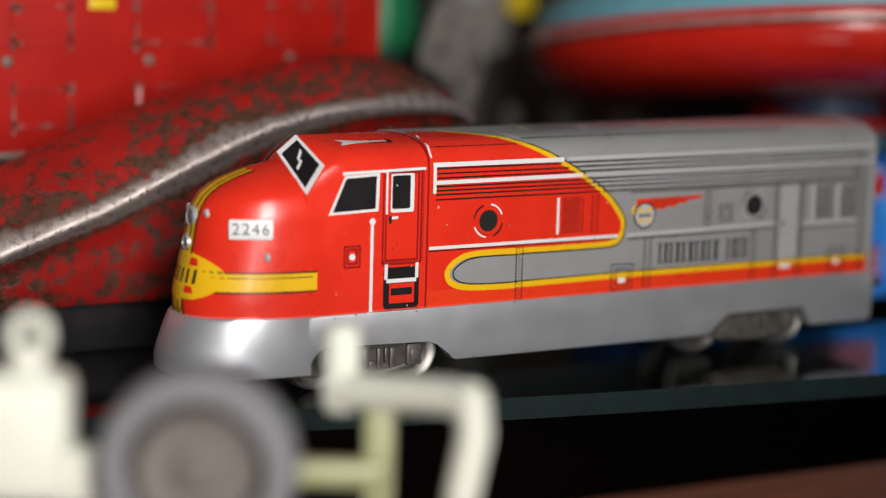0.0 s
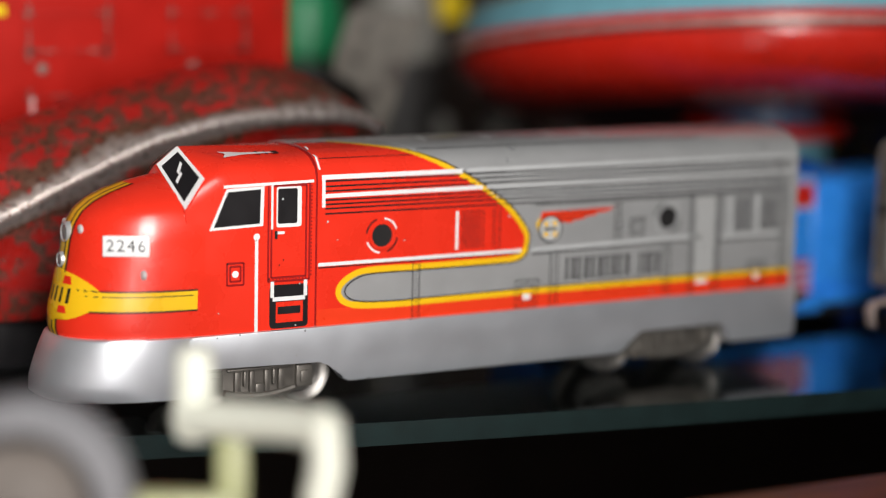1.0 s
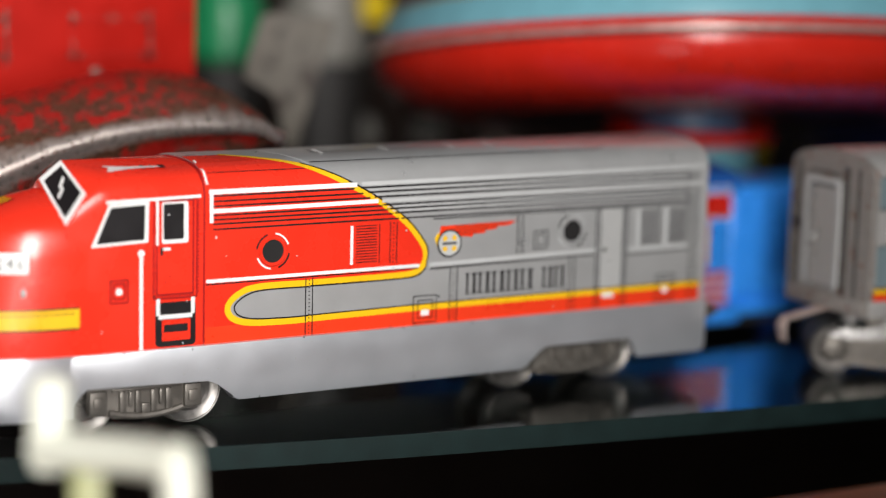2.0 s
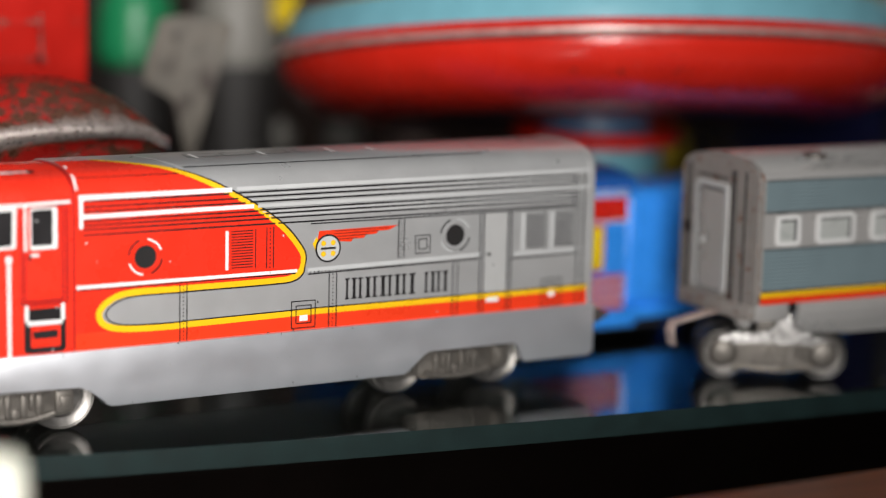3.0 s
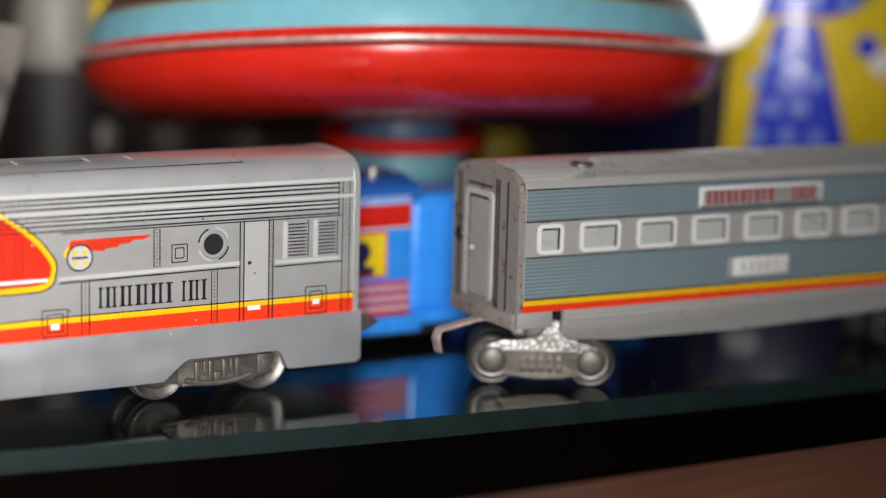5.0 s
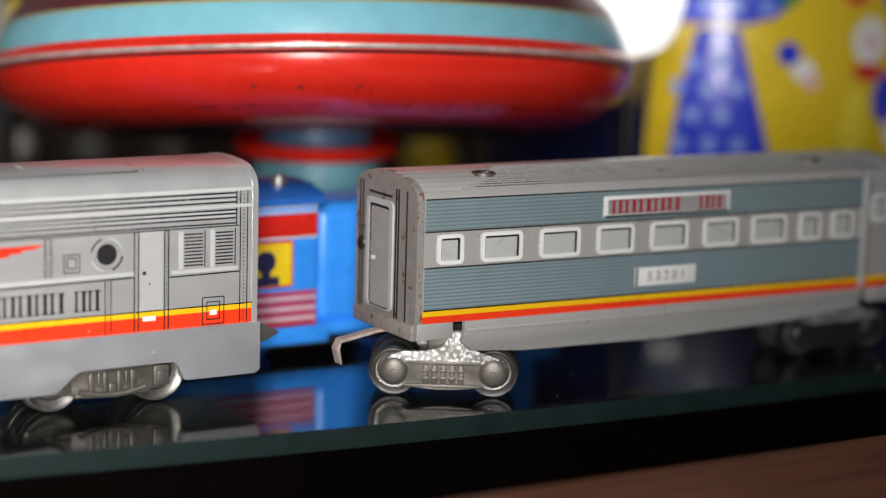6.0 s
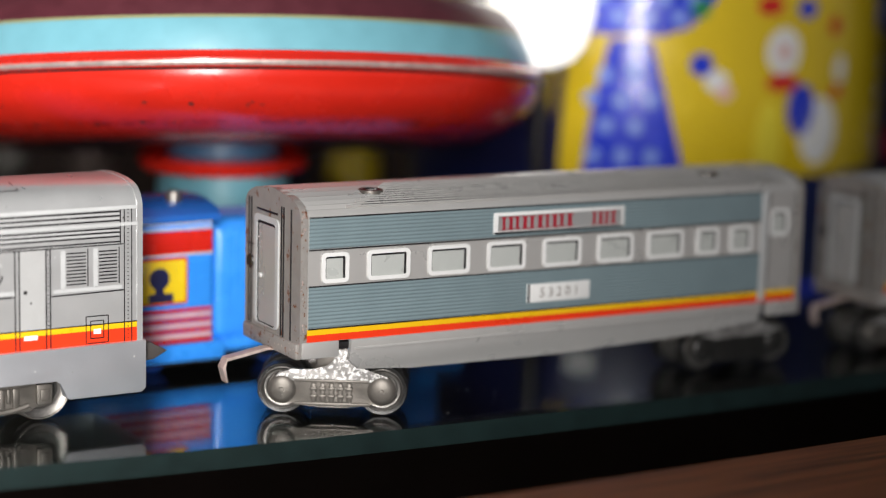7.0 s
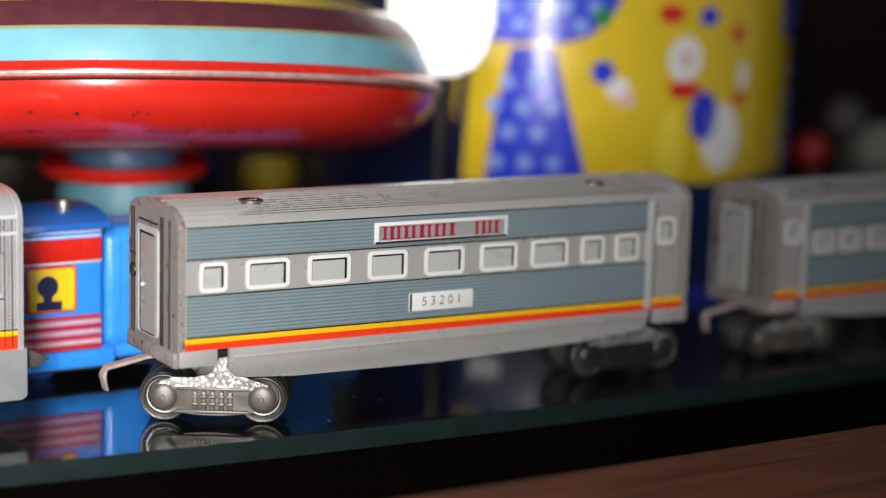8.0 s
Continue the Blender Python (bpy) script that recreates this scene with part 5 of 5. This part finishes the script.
def worn_fender_material():
    """Red paint worn to rust and bare steel along the crest (attribute wear)."""
    m = bpy.data.materials.new("worn_red_paint_on_steel")
    m.use_nodes = True
    nt = m.node_tree
    b = nt.nodes["Principled BSDF"]
    tc = nt.nodes.new("ShaderNodeTexCoord")
    at = nt.nodes.new("ShaderNodeAttribute")
    at.attribute_name = "wear"

    def noise_node(scale, detail, rough=0.6):
        n = nt.nodes.new("ShaderNodeTexNoise")
        n.inputs["Scale"].default_value, n.inputs["Detail"].default_value, n.inputs["Roughness"].default_value = scale, detail, rough
        nt.links.new(tc.outputs["Object"], n.inputs["Vector"])
        return n

    def math_node(op, a, b_, c=None):
        n = nt.nodes.new("ShaderNodeMath")
        n.operation = op
        for i, v in enumerate((a, b_, c)):
            if v is None:
                continue
            if isinstance(v, (int, float)):
                n.inputs[i].default_value = v
            else:
                nt.links.new(v, n.inputs[i])
        return n.outputs[0]

    def mix(fac, a, b_):
        n = nt.nodes.new("ShaderNodeMix")
        n.data_type = "RGBA"
        nt.links.new(fac, n.inputs["Factor"])
        for key, v in (("A", a), ("B", b_)):
            if isinstance(v, tuple):
                n.inputs[key].default_value = (*v, 1)
            else:
                nt.links.new(v, n.inputs[key])
        return n.outputs["Result"]

    def step(v, lo, hi):
        n = nt.nodes.new("ShaderNodeMapRange")
        n.inputs["From Min"].default_value, n.inputs["From Max"].default_value = lo, hi
        nt.links.new(v, n.inputs["Value"])
        return n.outputs[0]
    n1, n2, n3 = noise_node(230, 10, 0.72), noise_node(600, 6), noise_node(70, 5)
    red = mix(n3.outputs["Fac"], (0.17, 0.005, 0.005), (0.46, 0.017, 0.011))
    rust = mix(n2.outputs["Fac"], (0.008, 0.004, 0.003), (0.14, 0.060, 0.034))
    steel = mix(n2.outputs["Fac"], (0.20, 0.155, 0.135), (0.62, 0.56, 0.53))
    chips = step(math_node("MULTIPLY_ADD", at.outputs["Fac"], 0.28, n1.outputs["Fac"]), 0.585, 0.635)
    bare = step(math_node("MULTIPLY_ADD", n1.outputs["Fac"], 0.55, at.outputs["Fac"]), 0.93, 1.24)
    col = mix(bare, mix(chips, red, rust), steel)
    nt.links.new(col, b.inputs["Base Color"])
    nt.links.new(math_node("MULTIPLY", bare, 0.75), b.inputs["Metallic"])
    nt.links.new(math_node("MULTIPLY_ADD", n2.outputs["Fac"], 0.36, 0.12), b.inputs["Roughness"])
    bump = nt.nodes.new("ShaderNodeBump")
    bump.inputs["Strength"].default_value, bump.inputs["Distance"].default_value = 0.5, 0.0006
    nt.links.new(math_node("MULTIPLY_ADD", n1.outputs["Fac"], 1.2, math_node("MULTIPLY", chips, -1.0)), bump.inputs["Height"])
    nt.links.new(bump.outputs[0], b.inputs["Normal"])
    return m


TOPLINE = [(-170, 8), (-150, 16), (-120, 32), (-89, 43), (-63, 54), (-38, 62), (-13, 67.7), (-3, 68.6), (6, 68.0), (14, 65.8), (20, 62.6), (25, 58.4), (28, 54)]
CREST = [(-170, 2), (-130, 13), (-96, 26.2), (-70, 35.7), (-42, 48.4), (-30, 53.0), (-19, 55.8), (-8, 57.4), (2.5, 57.8), (14, 57.4), (22, 56.4), (28, 53.5)]


def build_fender():
    f = thing("toy_fender", "red toy fender with rust and bare steel worn along its crest", "toy part", 0, 0)
    bm = B()
    wear = {}
    rings = []
    n = 100
    for i in range(n + 1):
        x = -170 + 198 * i / n
        zt, zc = lerp(TOPLINE, x), lerp(CREST, x)
        end = max(0.0, min(1.0, (28 - x) / 16)) ** 0.5
        low = min(zc - 2.5, lerp([(-170, 0), (-140, 3), (-100, 12), (-50, 12), (-45, 14), (-20, 30), (0, 44), (28, 52)], x))
        q = [(92, zt - 9 * end, 0.0), (80, zt - 1.5 * end, 0.1), (71, zt, 0.3), (64, zt - (zt - zc) * 0.15, 0.34 + 0.22 * (x > -30)), (57.5, zt - (zt - zc) * 0.42, 0.42 + 0.2 * (x > -30)), (53, zt - (zt - zc) * 0.72, 0.74),
             (50.6, zc + 0.8, 0.9), (50.0, zc - 0.4, 1.0), (51.2, zc - 2.2, 0.95), (54.5, zc - 0.28 * (zc - low), 0.46), (57, zc - 0.55 * (zc - low), 0.40), (57.5, low + 0.5, 0.45), (58.5, low, 0.5), (61, low, 0.2)]
        ring = []
        for y, z, w in q:
            v = bm.verts.new((x, 56 + (y - 56) * (0.35 + 0.65 * end), z))
            wear[len(wear)] = w * (0.78 + 0.22 * math.sin(x * 0.11)) if w < 0.9 else w
            ring.append(v)
        rings.append(ring)
    for a, b in zip(rings, rings[1:]):
        for k in range(len(a) - 1):
            bm.faces.new((a[k], a[k + 1], b[k + 1], b[k]))
    bm.faces.new(rings[-1])
    ob = part("fender_shell", bm, worn_fender_material(), f, "worn red fender shell", angle=70)
    layer = ob.data.attributes.new("wear", "FLOAT", "POINT")
    layer.data.foreach_set("value", [wear[i] for i in range(len(wear))])
    part("support", box(B(), -150, -20, 62, 88, 0, 14, 1), BLACK, f, "dark support under the fender")
    return f


def build_far_toys():
    p = thing("metal_paddle", "dull grey sheet-metal paddle standing behind the fender", "toy part", 62, 120, 0, -28)
    bm = B()
    slab(bm, [(-9.4, 77.5), (-3, 78.6), (9.0, 77.2), (10.2, 75.6), (8.4, 68), (5.6, 60), (2.2, 48), (0.2, 41), (-2.6, 41), (-4, 50), (-5.6, 56.5), (-9, 58.4), (-13.8, 60), (-13.2, 66), (-11, 72)], -1, 1, 0.4)
    part("blade", bm, PEWTER, p, "worn grey metal blade")
    part("stem", tube(B(), [(0, 0, 0), (0, 0, 20), (-1, 0, 44)], [3.2, 2.2, 1.6]), PEWTER, p)
    part("foot", lathe(B(), [(9, 0), (9, 1.5), (3, 3), (0.01, 3)], (0, 0, 0), "z", 28), PEWTER, p)
    g = thing("green_toy", "rounded green plastic toy behind the wagon", "toy", 80, 208)
    part("body", lathe(B(), [(10, 57), (12.5, 60), (12.5, 70), (11, 78), (7, 83), (0.01, 85)], (0, 0, 0), "z", 32), GREEN, g, "rounded green top")
    part("base", lathe(B(), [(16, 0), (15, 5), (11, 40), (11, 57.5)], (0, 0, 0), "z", 32), SHADE, g)
    h = thing("beige_toy", "grey-beige toy with a small yellow cap", "toy", 112, 205)
    part("body", lathe(B(), [(14, 58), (15, 64), (12, 78), (6, 92), (0.01, 95)], (0, 0, 0), "z", 32), PALE, h)
    part("base", lathe(B(), [(13, 0), (13, 40), (14, 58.5)], (0, 0, 0), "z", 32), SHADE, h)
    part("cap", lathe(B(), [(5.5, -4), (6, 2), (3.5, 6), (0.01, 7)], (14, -8, 74), "z", 24), DRUMYEL, h, "yellow cap")
    # glowing globe and its stem are added to give a bright white highlight
    b = thing("white_globe", "glowing white globe added for a bright highlight, on a dark stem", "ornament", 267, 71)
    globe = lathe(B(), [(0.01, 71), (5, 71.6), (10, 74), (13.5, 79), (15.8, 87), (16, 97), (14, 109), (9.5, 118), (4, 121), (0.01, 122)], (0, 0, 0), "z", 40)
    part("globe", globe, GLOBE, b, "bright white globe", angle=60)
    part("stem", lathe(B(), [(3, 2), (2.2, 10), (2.2, 72)], (0, 0, 0), "z", 20), BLACK, b)
    part("foot", lathe(B(), [(10, 0), (10, 1.5), (3, 3)], (0, 0, 0), "z", 28), BLACK, b)
    for x, y, z, r, m, label, cat in ((433, 92, 38, 6, DKRED, "small glossy red ball toy on a dark stand", "toy"), (455, 100, 47, 8, HUB, "small dark toy on a dark stand", "toy"),
                                      (452, 78, 38, 11, PALE, "small grey toy on a dark stand", "toy")):
        t = thing("small_toy", label, cat, x, y)
        part("head", lathe(B(), [(r * math.cos(radians(q)) + 0.01, z + r * math.sin(radians(q))) for q in range(-90, 91, 15)], (0, 0, 0), "z", 28), m, t, angle=60)
        part("stand", lathe(B(), [(5, 0), (4, 2), (2.5, z - r + 1)], (0, 0, 0), "z", 20), BLACK, t)
    for x, y, z, r, m, label in ((126, 204, 34, 6, PALE, "small pale ball toy on a dark stand"), (151, 206, 33, 6.5, PALE, "small pale ball toy on a dark stand"),
                                 (183, 215, 30, 9, CHIPPED, "small brown toy on a dark stand"), (262, 228, 24, 9, DEEPBLUE, "small dark blue toy on a dark stand"),
                                 (279, 206, 22, 10, DRUMYEL, "small yellow toy on a dark stand")):
        t = thing("small_toy", label, "toy", x, y)
        part("head", lathe(B(), [(r * math.cos(radians(q)) + 0.01, z + r * math.sin(radians(q))) for q in range(-90, 91, 15)], (0, 0, 0), "z", 28), m, t, angle=60)
        part("stand", lathe(B(), [(8, 0), (7, 2), (5, 5), (4.5, z - r + 1.5)], (0, 0, 0), "z", 24), SHADE, t)


def build_front_toy():
    w = thing("toy_gun_carriage", "pale cream plastic wheeled toy on the wooden ledge", "toy", 0, 0)
    d = Vector((0.875, -0.485, 0))

    def at(x, y, z):
        return Vector((-108.7, -95.0, z)) + d * x + Vector((0.485, 0.875, 0)) * y

    def oriented(bm):
        m = Matrix((d, Vector((0.485, 0.875, 0)), Vector((0, 0, 1)))).transposed().to_4x4()
        m.translation = at(0, 0, 0)
        bmesh.ops.transform(bm, matrix=m, verts=bm.verts)
        return bm
    r = 16.2
    c = 1.0 + r
    tyre = lathe(B(), [(11.2, -2.0), (11.4, -5.2), (12.4, -5.6), (14.5, -5.4), (15.8, -4), (r, -2), (r, 2), (15.8, 4), (14.5, 5.4), (9.5, 5)], (0, 0, c), "y", 56)
    wheel_ob = part("wheel", oriented(tyre), TYRE, w, "grey rubber wheel")
    part("groove", oriented(lathe(B(), [(9.3, -2.4), (11.4, -2.4), (11.4, -1.0)], (0, 0, c), "y", 40)), BLACK, wheel_ob, "dark groove round the hub")
    part("hub_cap", oriented(lathe(B(), [(0.01, -6.2), (2.4, -6.0), (3.4, -5.0), (3.4, -4)], (0, 0, c), "y", 28)), HUBFACE, wheel_ob, "lighter round hub cap")
    part("hub", oriented(lathe(B(), [(0.01, -5.4), (2.6, -5.2), (3.2, -4.2), (5, -3.8), (8.6, -4.9), (9.4, -4.9), (9.6, 4)], (0, 0, c), "y", 40)), HUBFACE, wheel_ob, "grey-brown dished hub")
    body = oriented(box(B(), -60, -21, 0, 12, 9, 30.5, 3.0, 3))
    part("body", body, CREAM, w, "pale cream plastic body")
    part("body_base", oriented(box(B(), -52, 6, 3, 9, 8, 18, 2.0)), CREAM, w)
    ring = B()
    pts = [(-28.0 + 2.7 * math.cos(radians(a)), 6, 36.2 + 3.0 * math.sin(radians(a))) for a in range(0, 361, 15)]
    tube(ring, pts, 1.25, 10)
    part("eyelet", oriented(ring), CREAM, w, "moulded eyelet")
    part("eyelet_foot", oriented(box(B(), -31, -25, 3.5, 8.5, 29, 33.2, 1.2)), CREAM, w)
    arm = B()
    box(arm, 18.2, 24.6, 28, 34, 18.5, 34.5, 2.0, 3)
    part("bracket_post", oriented(arm), CREAM, w, "pale cream bracket post")
    arm = tube(B(), [(20, 31, 22.5), (30, 24, 24), (39, 17.5, 25.2), (44, 13, 25.6)], 3.2, 14)
    part("bracket_arm", oriented(arm), CREAM, w)
    arm = tube(B(), [(43.6, 13, 27.2), (44.4, 12.5, 20), (42.6, 12, 10), (42, 12, 1.0)], 3.0, 14)
    part("bracket_leg", oriented(arm), CREAM, w)
    part("prop", oriented(box(B(), 25.5, 31.0, 24, 28, 1.0, 22, 1.2)), OLIVE, w, "olive plastic prop")
    part("tow_bar", oriented(box(B(), -6, 30, 22, 27, 7, 12, 1.5)), OLIVE, w)
    return w


# emission gives the added globe the brightness of a highlight
GLOBE = material("glowing_white", (0.88, 0.88, 0.86), 0.15, 0, 0.02, 10, 0.5, 0.0, 0.6)
GLOBE.node_tree.nodes["Principled BSDF"].inputs["Emission Color"].default_value = (1.0, 0.98, 0.96, 1)
GLOBE.node_tree.nodes["Principled BSDF"].inputs["Emission Strength"].default_value = 0.8



def build_dust():
    """Fine dust lying on the glass near its front edge."""
    bm = B()
    for k in range(260):
        x = random.uniform(-60, 300)
        y = edge_y(x) + 2 + abs(random.gauss(0, 14))
        r = random.uniform(0.05, 0.16) * (2.2 if random.random() < 0.06 else 1)
        a = random.uniform(0, 3)
        bm.faces.new([bm.verts.new((x + r * math.cos(a + q) * random.uniform(0.6, 1.6), y + r * math.sin(a + q), 0.05)) for q in (0, 1.6, 3.1, 4.7)])
    tagged(mesh_object("dust", bm, WHITE, smooth=False), "fine pale dust on the glass shelf", "dust", kind="stuff")


build_shelf()
build_cabinet()
build_dust()
build_loco()
build_car(139.6, -25.7, -0.89, 0.5, False, -31.0, "grey tin passenger car with blue-grey bands and white-framed windows")
build_car(314.0, -28.6, -0.89, 0.3, True, -4.0, "slightly smaller grey tin passenger car with a rusty end fold", 0.90)
build_blue_engine()
build_saucer()
build_drum()
build_red_wagon()
build_fender()
build_far_toys()
build_front_toy()
